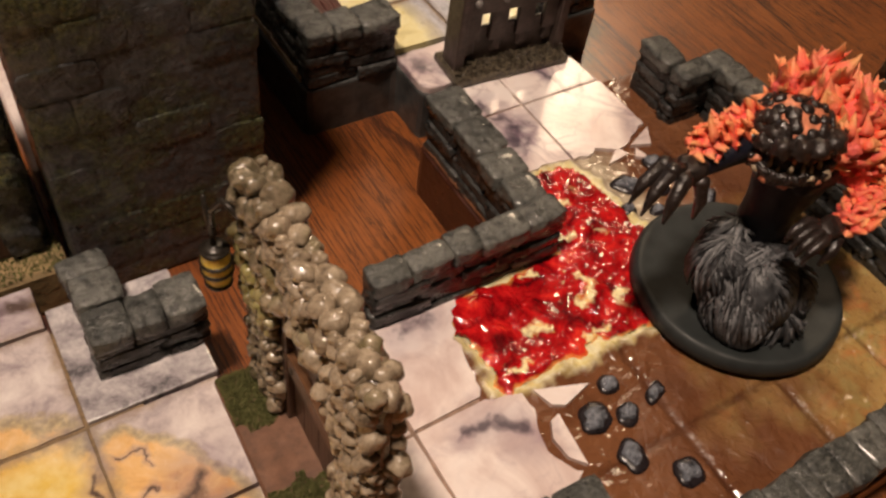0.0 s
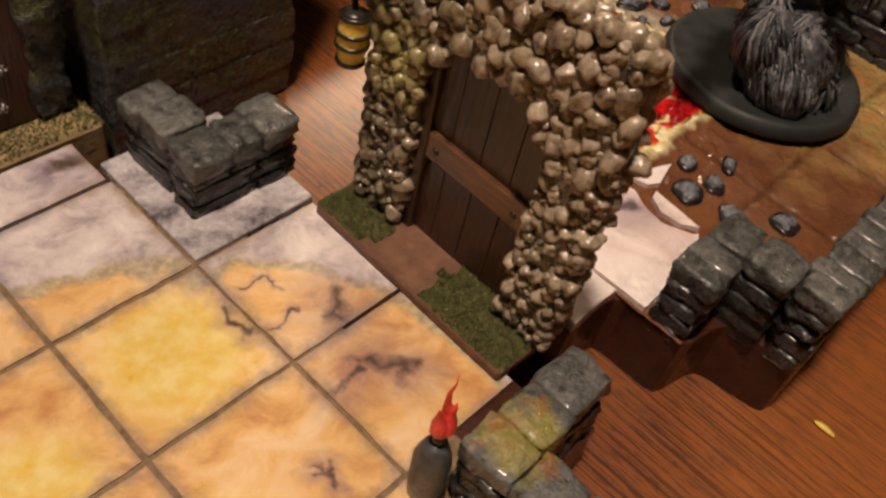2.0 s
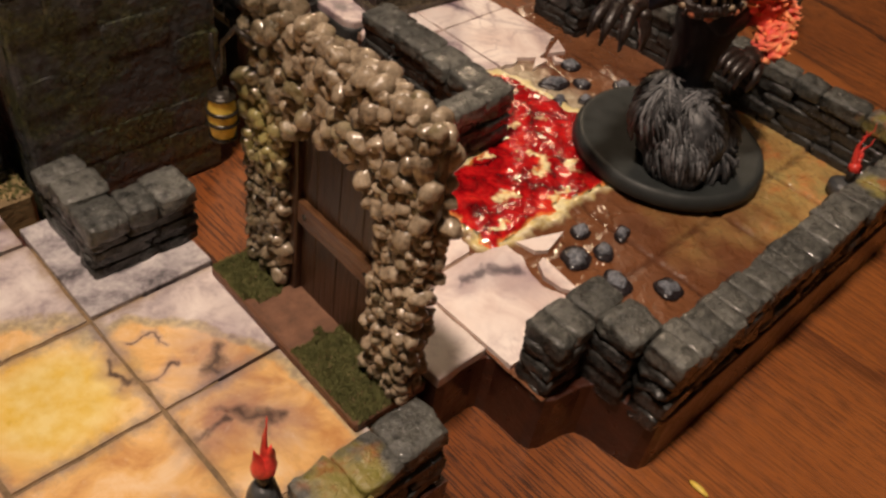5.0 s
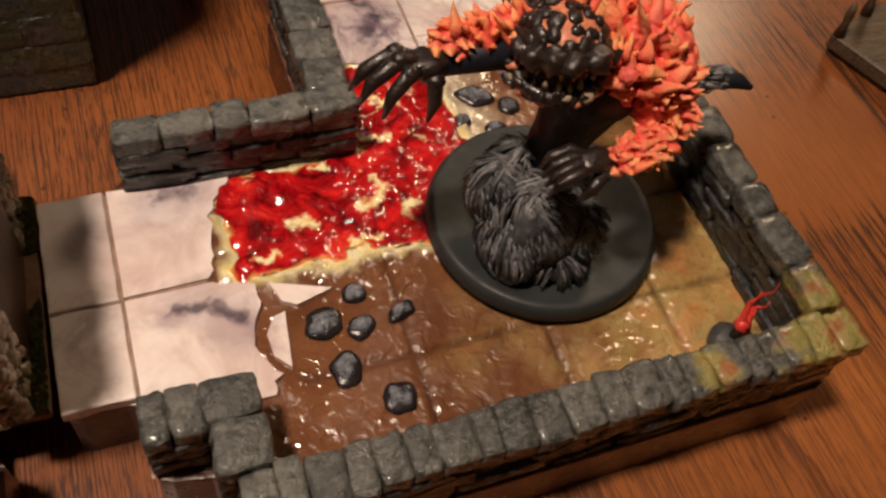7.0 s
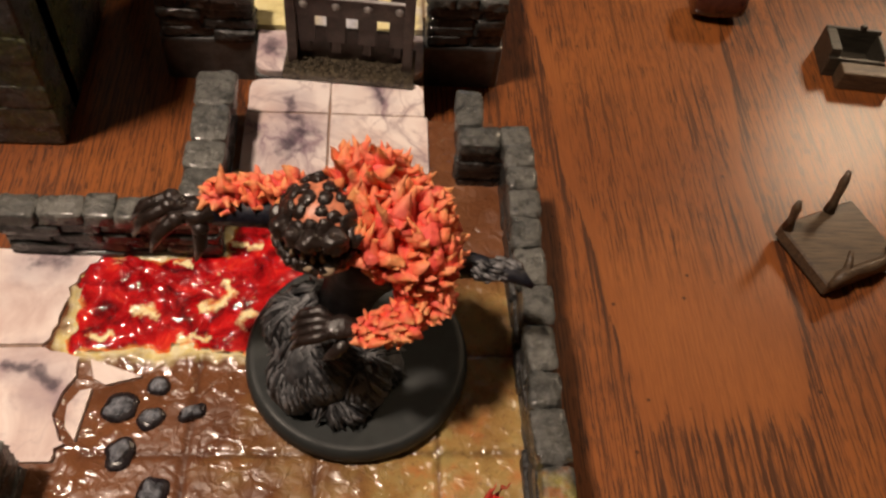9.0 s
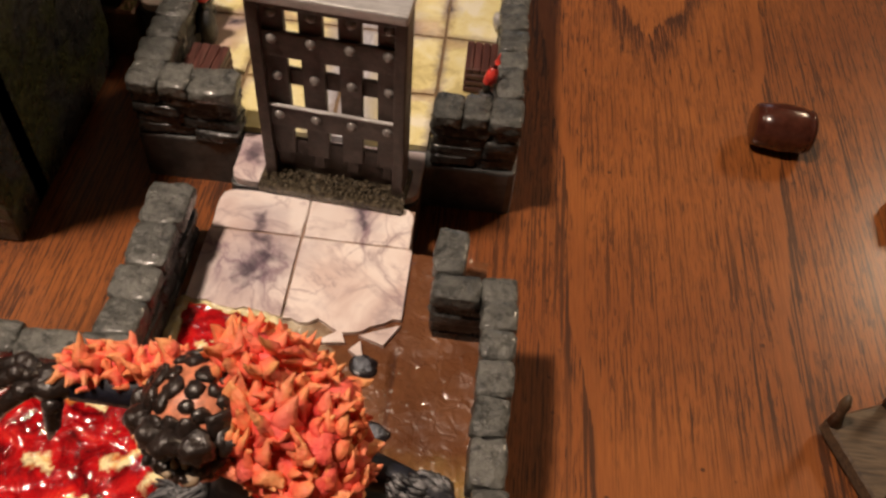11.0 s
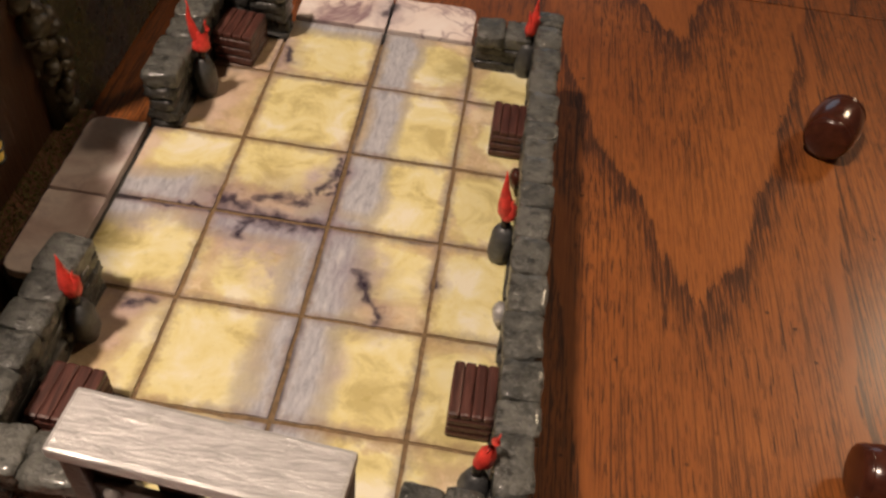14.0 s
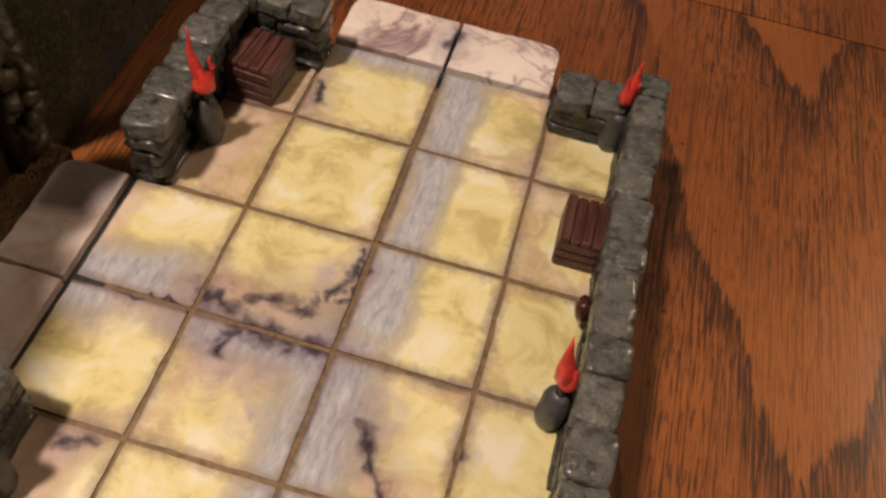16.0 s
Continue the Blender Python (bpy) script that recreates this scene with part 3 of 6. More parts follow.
def moss_flock():
    n = Nodes("moss_flock")
    c = n.ramp(n.noise(0.5, 4.0, 0.7), (0.3, (0.07, 0.075, 0.025)), (0.55, (0.16, 0.16, 0.06)), (0.75, (0.27, 0.24, 0.11)))
    c = n.mix(n.math("MULTIPLY", n.island, 0.3), c, (0.2, 0.2, 0.08))
    n.set(c, 0.9, 0.0, 0.2).bump(n.noise(2.5, 3.0), 0.6, 0.5)
    return n.m


def smoke_paint():
    """Black strands, each dry-brushed more or less grey."""
    n = Nodes("dark_smoke_paint")
    v = n.math("ADD", n.math("MULTIPLY", n.island, 0.6), n.math("MULTIPLY", n.noise(0.5, 4.0), 0.6))
    c = n.ramp(v, (0.32, (0.016, 0.016, 0.018)), (0.58, (0.075, 0.077, 0.082)), (0.92, (0.22, 0.22, 0.23)))
    n.set(c, 0.42, 0.0, 0.5).bump(n.noise(1.2, 4.0), 0.4, 0.4)
    return n.m


def plinth_paint():
    """Lilac-white streaks over a dark wash, under gloss."""
    n = Nodes("lilac_plinth_paint")
    v = n.math("ADD", n.math("MULTIPLY", n.noise(0.16, 5.0, 0.65, 0.5), 0.75), n.math("MULTIPLY", n.noise(0.9, 4.0, 0.7), 0.28))
    c = n.ramp(v, (0.34, (0.10, 0.092, 0.10)), (0.45, (0.30, 0.27, 0.285)), (0.55, (0.46, 0.42, 0.43)), (0.68, (0.68, 0.63, 0.62)))
    n.set(c, 0.22, 0.0, 0.5, 0.6, 0.08).bump(n.noise(0.7, 4.0), 0.5, 0.6)
    return n.m


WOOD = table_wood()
PLINTH = plinth_paint()
STAINS = ((95, -292, 24), (70, -294, 9), (-63, -276, 13))
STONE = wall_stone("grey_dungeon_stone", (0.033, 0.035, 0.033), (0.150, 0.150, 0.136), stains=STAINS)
# Darker copy of the cap stone; shade on the walls' sides is its colour.
SIDESTONE = wall_stone("shaded_side_stone", (0.014, 0.014, 0.014), (0.054, 0.054, 0.051))
TALL = wall_stone("dark_castle_stone", (0.023, 0.024, 0.025), (0.074, 0.075, 0.077), 0.85)
BLACKBASE = glossy_paint("charcoal_base_paint", (0.035, 0.037, 0.038), (0.085, 0.087, 0.085), 0.35)
BROWNBASE = glossy_paint("dark_brown_base_paint", (0.034, 0.010, 0.006), (0.070, 0.021, 0.011), 0.3)
PINK = pink_marble()
YELLOW, ORANGE = yellow_floor(), orange_floor()
GROUT = plain("brown_grout", (0.21, 0.14, 0.075), 0.35, 0, 0.4, 0.8, 0.4, 0.3, 0.3)
LAVA, MUD = lava_paint(), mud_paint()
ROCK = plain("blue_grey_rock", (0.14, 0.15, 0.175), 0.25, 0, 0.9, 0.55, 0.9, 0.9)
ROCKRIM = plain("black_rock_wash", (0.018, 0.014, 0.016), 0.25, 0, 0.3, 0.5, 0.3, 0.3)
FIGBASE = plain("matt_black_base", (0.023, 0.027, 0.027), 0.55, 0, 0.2, 0.3, 0.1, 0.2)
SMOKE = smoke_paint()
SKIN = plain("burnt_brown_paint", (0.021, 0.014, 0.012), 0.3, 0, 0.6, 0.6, 0.5, 0.5, 0.2)
NAVY = plain("blue_black_paint", (0.005, 0.006, 0.014), 0.55, 0, 0.5, 0.5, 0.4, 0.4)
EMBER = plain("ember_pink_paint", (0.62, 0.22, 0.12), 0.4, 0, 0.4, 0.6, 0.3, 0.3)
TOOTH = plain("tooth_paint", (0.330, 0.252, 0.168), 0.4, 0, 0.2, 0.6, 0.2, 0.2)
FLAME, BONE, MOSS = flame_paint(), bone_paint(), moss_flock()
DIRT = plain("brown_dirt_paint", (0.16, 0.075, 0.042), 0.6, 0, 0.35, 0.3, 0.4, 0.4)
DOORWOOD = grained("dark_door_wood", (0.034, 0.014, 0.007), (0.066, 0.028, 0.013), 2, 0.35)
DOORBAR = grained("brown_door_bar", (0.085, 0.038, 0.017), (0.170, 0.080, 0.036), 1, 0.3)
CRATEWOOD = grained("red_brown_crate_wood", (0.040, 0.013, 0.010), (0.120, 0.044, 0.034), 1)
IRON = plain("dark_gate_iron", (0.066, 0.046, 0.039), 0.4, 0.08, 0.35, 0.5, 0.5, 0.4)
STEEL = brushed_steel()
RUBBLE = plain("black_rubble", (0.085, 0.068, 0.045), 0.16, 0, 0.9, 1.0, 0.8, 0.8)
TORCHRED = plain("red_flame_paint", (0.84, 0.055, 0.042), 0.35, 0, 0.5, 0.4, 0.3, 0.3)
TORCHDARK = plain("torch_grey_paint", (0.06, 0.062, 0.065), 0.4, 0, 0.4, 0.5, 0.4, 0.4)
LANTERN = plain("yellow_lantern_paint", (0.80, 0.60, 0.10), 0.35, 0, 0.25, 0.6, 0.2, 0.2)
STUD = plain("gate_stud_iron", (0.22, 0.20, 0.19), 0.2, 0.1, 0.3, 0.6, 0.2, 0.2, 0.8)
BLACKIRON = plain("black_lantern_iron", (0.03, 0.025, 0.02), 0.3, 0.3, 0.4, 0.6, 0.3, 0.2)
BROWNGLOSS = plain("glossy_brown_paint", (0.065, 0.019, 0.012), 0.2, 0, 0.35, 0.4, 0.2, 0.3, 0.5)
OLDWOOD = grained("grey_brown_wood", (0.045, 0.028, 0.017), (0.125, 0.082, 0.046), 0, 0.5)
CHESTWOOD = grained("dark_chest_wood", (0.022, 0.019, 0.014), (0.06, 0.052, 0.038), 0, 0.4)
WHITEWALL = plain("cream_wall_paint", (0.62, 0.55, 0.45), 0.8, 0, 0.05, 0.002, 0.1, 0.5)
FLOORING = plain("brown_room_floor", (0.16, 0.09, 0.05), 0.6, 0, 0.3, 0.01, 0.2, 1.0)
BLUECLOTH = plain("blue_cloth", (0.06, 0.13, 0.36), 0.9, 0, 0.25, 0.05, 0.5, 1.0)

# ---- helpers for shapes; all lengths in millimetres ----
rnd = random.Random(7)


def thing(name, label, category, at=(0, 0, 0), group="", kind=""):
    ob = new(name)
    ob.empty_display_size = 0.005
    ob.location = [v / 1000 for v in at]
    return tagged(ob, label, category, group, kind)


def to_mesh(name, bm, mats, smooth=False):
    bmesh.ops.scale(bm, vec=(0.001, 0.001, 0.001), verts=bm.verts)
    bmesh.ops.recalc_face_normals(bm, faces=bm.faces)
    me = bpy.data.meshes.new(name)
    bm.to_mesh(me)
    bm.free()
    for m in mats if isinstance(mats, (list, tuple)) else [mats]:
        me.materials.append(m)
    if smooth:
        me.shade_smooth()
    return me


def part(name, bm, mats, parent=None, label="", smooth=False, kind=""):
    """One mesh object built at its place in the world, under a thing or a part."""
    ob = new(name, to_mesh(name, bm, mats, smooth))
    if parent:
        ob.parent = parent
        ob.matrix_parent_inverse = Matrix.Translation(parent.location).inverted() if parent.type == "EMPTY" else Matrix.Identity(4)
    return tagged(ob, label, "", "", kind)


def box(bm, x0, x1, y0, y1, z0, z1, bevel=0.0, seg=1):
    got = bmesh.ops.create_cube(bm, size=1.0)
    vs = got["verts"]
    for v in vs:
        v.co = ((x0 + x1) / 2 + v.co.x * (x1 - x0), (y0 + y1) / 2 + v.co.y * (y1 - y0), (z0 + z1) / 2 + v.co.z * (z1 - z0))
    if bevel:
        es = list({e for v in vs for e in v.link_edges})
        bmesh.ops.bevel(bm, geom=es, offset=bevel, segments=seg, affect="EDGES", profile=0.6)
    return bm


def prism(bm, pts, z0, z1, bevel=0.0):
    vs = [bm.verts.new((x, y, z1)) for x, y in pts]
    f = bm.faces.new(vs)
    got = bmesh.ops.extrude_face_region(bm, geom=[f])
    low = [g for g in got["geom"] if isinstance(g, bmesh.types.BMVert)]
    for v in low:
        v.co.z = z0
    if bevel:
        top = [e for v in vs for e in v.link_edges if all(u.co.z == z1 for u in e.verts)]
        bmesh.ops.bevel(bm, geom=list(set(top)), offset=bevel, segments=2, affect="EDGES", profile=0.6)
    return bm


def rounded(pts, r):
    """The outline with its corners rounded to about r."""
    out = []
    for a, b, c in zip(pts[-1:] + pts[:-1], pts, pts[1:] + pts[:1]):
        a, b, c = Vector(a), Vector(b), Vector(c)
        ra, rc = min(r, (a - b).length * 0.4), min(r, (c - b).length * 0.4)
        p, q = b + (a - b).normalized() * ra, b + (c - b).normalized() * rc
        out += [tuple(p), tuple((p + q) / 4 + b / 2), tuple(q)]
    return out


def lathe(bm, prof, cx=0, cy=0, seg=24):
    rings = [[bm.verts.new((cx + r * math.cos(2 * math.pi * k / seg), cy + r * math.sin(2 * math.pi * k / seg), z)) for k in range(seg)] for r, z in prof]
    for a, b in zip(rings, rings[1:]):
        for k in range(seg):
            bm.faces.new((a[k], a[(k + 1) % seg], b[(k + 1) % seg], b[k]))
    bm.faces.new(rings[-1])
    bm.faces.new(rings[0][::-1])
    return bm


def tube(bm, pts, radii, seg=8, slot=0):
    """A tapered limb through points, closed at both ends."""
    pts = [Vector(p) for p in pts]
    rings = []
    for i, p in enumerate(pts):
        way = (pts[min(i + 1, len(pts) - 1)] - pts[max(i - 1, 0)]).normalized()
        side = way.cross(Vector((0.31, 0.17, 0.93))).normalized()
        up = side.cross(way)
        r = radii[i]
        rings.append([bm.verts.new(p + (side * math.cos(2 * math.pi * k / seg) + up * math.sin(2 * math.pi * k / seg)) * r) for k in range(seg)])
    made = []
    for a, b in zip(rings, rings[1:]):
        for k in range(seg):
            made.append(bm.faces.new((a[k], a[(k + 1) % seg], b[(k + 1) % seg], b[k])))
    made += [bm.faces.new(rings[0][::-1]), bm.faces.new(rings[-1])]
    for f in made:
        f.material_index = slot
        f.smooth = True
    return bm


def blob(bm, at, radii, amp=0.12, freq=0.35, sub=3, slot=0, seed=0.0):
    got = bmesh.ops.create_icosphere(bm, subdivisions=sub, radius=1.0)
    off = Vector((seed * 7.3, seed * 3.1, seed * 5.7))
    for v in got["verts"]:
        d = v.co.copy()
        p = Vector((d.x * radii[0], d.y * radii[1], d.z * radii[2]))
        p *= 1 + amp * noise.noise(p * freq + off) * 2
        v.co = Vector(at) + p
    for v in got["verts"]:
        for f in v.link_faces:
            f.material_index = slot
            f.smooth = True
    return got["verts"]


def rough_block(seed, cuts=4, soft=0.11, amp=0.045):
    """A unit block with worn edges and an uneven skin, centred on the origin."""
    bm = bmesh.new()
    bmesh.ops.create_cube(bm, size=1.0)
    bmesh.ops.subdivide_edges(bm, edges=bm.edges[:], cuts=cuts, use_grid_fill=True)
    off = Vector((seed * 3.7, seed * 1.9, seed))
    for v in bm.verts:
        c = v.co.copy()
        edge = sum(abs(abs(a) - 0.5) < 1e-4 for a in c)
        pull = 1 - soft * {1: 0.0, 2: 0.5, 3: 1.0}.get(edge, 0)
        n = noise.noise_vector(c * 2.1 + off) * amp * 1.5 + noise.noise_vector(c * 5.3 + off) * amp * 0.8
        v.co = c * pull + n
    return bm


BLOCKS = []
for k in range(7):
    b = rough_block(k)
    bmesh.ops.recalc_face_normals(b, faces=b.faces)
    me = bpy.data.meshes.new("stone_block")
    b.to_mesh(me)
    b.free()
    me.shade_smooth()
    BLOCKS.append(me)
BLOCK_OF = {}


def stone(name, parent, mat, at, size, turn=0.0):
    """One stone of a wall, sharing one of a few meshes."""
    key = (rnd.randrange(len(BLOCKS)), mat.name)
    if key not in BLOCK_OF:
        BLOCK_OF[key] = BLOCKS[key[0]].copy()
        BLOCK_OF[key].materials.append(mat)
    ob = new(name, BLOCK_OF[key])
    m = pose(at[0] / 1000, at[1] / 1000, at[2] / 1000, 0, 0, turn)
    ob.parent = parent
    ob.matrix_basis = m @ Matrix.Diagonal((size[0] / 1000, size[1] / 1000, size[2] / 1000, 1))
    return ob


def cut(a, b, length, spread=0.3):
    """Breaks a run from a to b into lengths of about the given one."""
    n = max(1, round((b - a) / length))
    w = [1 + rnd.uniform(-spread, spread) for _ in range(n)]
    at, out = a, []
    for k in w:
        nxt = at + (b - a) * k / sum(w)
        out.append((at, nxt))
        at = nxt
    return out


def wall_run(tile, x0, x1, y0, y1, z0, z1, along, cap=8.8):
    """A low dungeon wall: a dark core, three courses of thin stones and a row of cap stones."""
    lo, hi = (x0, x1) if along == "x" else (y0, y1)
    bm = bmesh.new()
    box(bm, x0 + 1.5, x1 - 1.5, y0 + 1.5, y1 - 1.5, z0 - 0.5, z1 - 1.5)
    wall = part("wall", bm, ROCKRIM, tile, "low dark grey dungeon wall of stacked stones")
    top = z1 - 3.9

    def lay(name, mat, a, b, za, zb, out, tilt):
        mid, half = (a + b) / 2, b - a
        jx, jz = rnd.uniform(-0.35, 0.35), rnd.uniform(-0.25, 0.35)
        if along == "x":
            stone(name, wall, mat, (mid, (y0 + y1) / 2 + jx, (za + zb) / 2 + jz), (half * 0.985, y1 - y0 + out, zb - za + 0.3), rnd.uniform(-tilt, tilt))
        else:
            stone(name, wall, mat, ((x0 + x1) / 2 + jx, mid, (za + zb) / 2 + jz), (x1 - x0 + out, half * 0.985, zb - za + 0.3), rnd.uniform(-tilt, tilt))

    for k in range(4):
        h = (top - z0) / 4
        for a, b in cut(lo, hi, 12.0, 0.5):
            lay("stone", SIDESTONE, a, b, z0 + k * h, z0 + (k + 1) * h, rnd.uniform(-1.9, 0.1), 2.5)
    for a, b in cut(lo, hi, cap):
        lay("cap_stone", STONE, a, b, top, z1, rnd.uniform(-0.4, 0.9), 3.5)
    return wall


def slab(tile, x0, x1, y0, y1, z0, z1, mat, name="floor_tile", round_to=None):
    """One floor tile with softened, slightly uneven edges; round_to rounds a corner."""
    bm = bmesh.new()
    pts = []
    r = 3.2
    corners = [(x0, y0, 180), (x1, y0, 270), (x1, y1, 0), (x0, y1, 90)]
    for i, (cx, cy, a) in enumerate(corners):
        if round_to and i in round_to:
            ox, oy = (r if cx == x0 else -r), (r if cy == y0 else -r)
            for k in range(4):
                an = radians(a + 30 * k)
                pts.append((cx + ox + r * math.cos(an), cy + oy + r * math.sin(an)))
        else:
            pts.append((cx + rnd.uniform(-0.15, 0.15), cy + rnd.uniform(-0.15, 0.15)))
    wavy = []
    for a, b in zip(pts, pts[1:] + pts[:1]):
        a, b = Vector(a), Vector(b)
        count = max(1, int((b - a).length / 2.6))
        for k in range(count):
            p = a + (b - a) * k / count
            shift = noise.noise_vector(Vector((p.x * 0.35, p.y * 0.35, x0))) * (0.28 if k else 0.0)
            wavy.append((p.x + shift.x, p.y + shift.y))
    prism(bm, wavy, z0, z1, 0.5)
    return part(name, bm, mat, tile)


def ragged(tile, pts, z0, z1, mat, name="floor_tile", step=1.6, amp=0.9, keep=()):
    """A broken tile: the outline of pts, with every side but those in keep frayed."""
    out = []
    for i, (a, b) in enumerate(zip(pts, pts[1:] + pts[:1])):
        a, b = Vector(a), Vector(b)
        n = 1 if i in keep else max(1, int((b - a).length / step))
        side = Vector((a.y - b.y, b.x - a.x)).normalized()
        for k in range(n):
            p = a + (b - a) * k / n
            if k:
                p = p + side * amp * 2 * noise.noise(Vector((p.x * 0.35, p.y * 0.35, 3.0)))
            out.append((p.x, p.y))
    bm = bmesh.new()
    prism(bm, out, z0, z1)
    return part(name, bm, mat, tile)


# ---- the room and the table ----
table = thing("dining_table", "large varnished oak table with dark open grain", "table", (100, 50, -750))
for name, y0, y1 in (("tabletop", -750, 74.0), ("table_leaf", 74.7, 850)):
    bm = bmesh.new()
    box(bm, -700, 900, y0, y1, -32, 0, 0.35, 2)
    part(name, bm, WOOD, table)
for lx, ly in ((-600, -650), (800, -650), (-600, 750), (800, 750)):
    bm = bmesh.new()
    lathe(bm, [(24, -750), (32, -600), (26, -420), (38, -200), (34, -60), (36, -32)], lx, ly, 20)
    part("leg", bm, WOOD, table, smooth=True)
bm = bmesh.new()
box(bm, -2600, 2800, -2600, 2800, -770, -750)
tagged(part("floor", bm, FLOORING), "brown wooden room floor in shade", "floor", "", "structure")
bm = bmesh.new()
box(bm, -2600, 2800, -2600, 2800, 1700, 1720)
tagged(part("ceiling", bm, WHITEWALL), "plain cream ceiling", "ceiling", "", "structure")
bm = bmesh.new()
for b in ((-2600, -550, -770, 1720), (750, 2800, -770, 1720), (-550, 750, -770, 300), (-550, 750, 1400, 1720)):
    box(bm, b[0], b[1], 2800, 2900, b[2], b[3])
tagged(part("wall_north", bm, WHITEWALL), "plain cream room wall with a window", "wall", "", "structure")
window = tagged(new("window_1"), "white framed room window", "window", "", "structure")
for b in ((-550, 750, 300, 350), (-550, 750, 1350, 1400), (-550, -500, 350, 1350), (700, 750, 350, 1350)):
    bm = bmesh.new()
    box(bm, b[0], b[1], 2820, 2870, b[2], b[3], 4)
    part("window_frame", bm, WHITEWALL, window)
for nm, b in (("wall_south", (-2600, 2800, -2700, -2600)), ("wall_east", (2800, 2900, -2700, 2900)), ("wall_west", (-2700, -2600, -2700, 2900))):
    bm = bmesh.new()
    box(bm, *b, -770, 1720)
    tagged(part(nm, bm, WHITEWALL), "plain cream room wall", "wall", "", "structure")

# ---- the lava tile ----
FL = 17.0  # floor height of the lava and yellow tiles
lava_tile = thing("lava_dungeon_tile", "dungeon tile with glossy lava pool, mud floor and low stone walls", "terrain piece", (40, -240, 0))
bm = bmesh.new()
prism(bm, rounded([(-33.5, -266.3), (-21, -266.3), (-21, -281), (-10, -283), (-8, -297.2), (100, -297.2), (100, -194), (89.5, -194), (89.5, -181), (76, -181), (75.6, -166), (29.6, -166), (29.6, -178.5), (19.5, -178.5), (19.5, -217.8), (-17.5, -217.8), (-21, -222), (-33.5, -222)], 2.5), 0, 15.0, 0.5)
part("base", bm, BROWNBASE, lava_tile, "dark brown glossy painted base")


def pool(x, y):
    """Distance into the lava, in millimetres; below zero outside."""
    def rect(x0, x1, y0, y1):
        return min(x - x0, x1 - x, y - y0, y1 - y)
    d = max(rect(-1.0, 49, -248, -223.4), rect(29.5, 53, -232, -198.8))
    p = Vector((x * 0.16, y * 0.16, 1.7))
    return d + 2.6 * noise.noise(p) + 1.7 * noise.noise(p * 2.7) - max(0, (x - 47) * 0.22 + (y + 222) * 0.12) * (y > -224)


def seam(x, y):
    """How near a painted floor joint runs."""
    d = min(abs(x - 26 - (y + 270) * 0.02) if y < -248 else 9, abs(y + 270.3) if x > 5 else 9, abs(y + 247.6) if x > 60 else 9, abs(x - 51.5) if y < -250 else 9, abs(x - 76) if y < -205 else 9)
    return max(0.0, 1 - d / 0.9)


def ground_sheet():
    step = 0.8
    xs, ys = np.arange(-21.5, 94, step), np.arange(-290, -178.4, step)
    bm = bmesh.new()
    edge, joint, sandy = bm.verts.layers.float.new("edge"), bm.verts.layers.float.new("joint"), bm.verts.layers.float.new("sand")
    grid = {}
    for i, x in enumerate(xs):
        for j, y in enumerate(ys):
            if (x < 19.5 and y > -221) or (x < -4 and y < -281):
                continue
            d = pool(x, y)
            p = Vector((x * 0.3, y * 0.3, 0))
            z = 15.9 + 0.25 * noise.noise(p) + 0.15 * noise.noise(p * 3)
            z += 0.95 * math.exp(-((d + 1.4) / 1.6) ** 2) - 0.9 * seam(x, y)
            if d > 1.7:
                z -= 0.8
            v = bm.verts.new((x, y, z))
            v[edge], v[joint] = max(0.0, min(1.0, -d / 6)), seam(x, y) * (0.6 + 0.5 * noise.noise(p))
            v[sandy] = max(0.0, min(1.0, 1 + (d + 4) / 18)) * max(0.0, min(1.0, (x - 44) / 6)) * max(0.0, min(1.0, (y + 240) / 10))
            grid[i, j] = v
    for (i, j), v in list(grid.items()):
        q = [grid.get(k) for k in ((i, j), (i + 1, j), (i + 1, j + 1), (i, j + 1))]
        if all(q):
            bm.faces.new(q)
    return bm


def lava_sheet():
    step = 0.9
    xs, ys = np.arange(-8, 58, step), np.arange(-254, -194, step)
    bm = bmesh.new()
    edge = bm.verts.layers.float.new("edge")
    grid = {}
    for i, x in enumerate(xs):
        for j, y in enumerate(ys):
            d = pool(x, y)
            if d < -0.5:
                continue
            p = Vector((x * 0.28, y * 0.28, 5))
            lift = 0.6 * noise.noise(p) + 0.7 * abs(noise.noise(p * 2.2)) + 0.3 * noise.noise(p * 4)
            v = bm.verts.new((x, y, 15.6 + min(1.0, max(0, d + 0.4)) * (0.9 + lift)))
            v[edge] = max(0.0, min(1.0, d / 4))
            grid[i, j] = v
    for (i, j), v in list(grid.items()):
        q = [grid.get(k) for k in ((i, j), (i + 1, j), (i + 1, j + 1), (i, j + 1))]
        if all(q):
            bm.faces.new(q)
    return bm


part("mud_floor", ground_sheet(), MUD, lava_tile, "brown and ochre mud floor with wet gloss and a yellow rim", True)
part("lava_pool", lava_sheet(), LAVA, lava_tile, "glossy red lava pool with yellow hot spots", True)
# marble tiles of the two ways in
PALEGROUT = plain("pale_brown_grout", (0.30, 0.20, 0.15), 0.4, 0, 0.4, 0.5, 0.3, 0.3, 0.2)
for b in ((-33.2, -20.4, -266.0, -222.6), (-20.3, -6.4, -250.0, -244.0), (30.0, 75.6, -196.0, -166.6)):
    bm = bmesh.new()
    box(bm, *b, 14.4, 16.45)
    part("grout", bm, PALEGROUT, lava_tile)
slab(lava_tile, -33.4, -21.6, -266.2, -247.4, 14.5, FL, PINK)
slab(lava_tile, -33.4, -21.6, -246.7, -222.2, 14.5, FL, PINK)
slab(lava_tile, 29.7, 50.6, -177.9, -166.1, 14.5, FL, PINK, round_to=(3,))
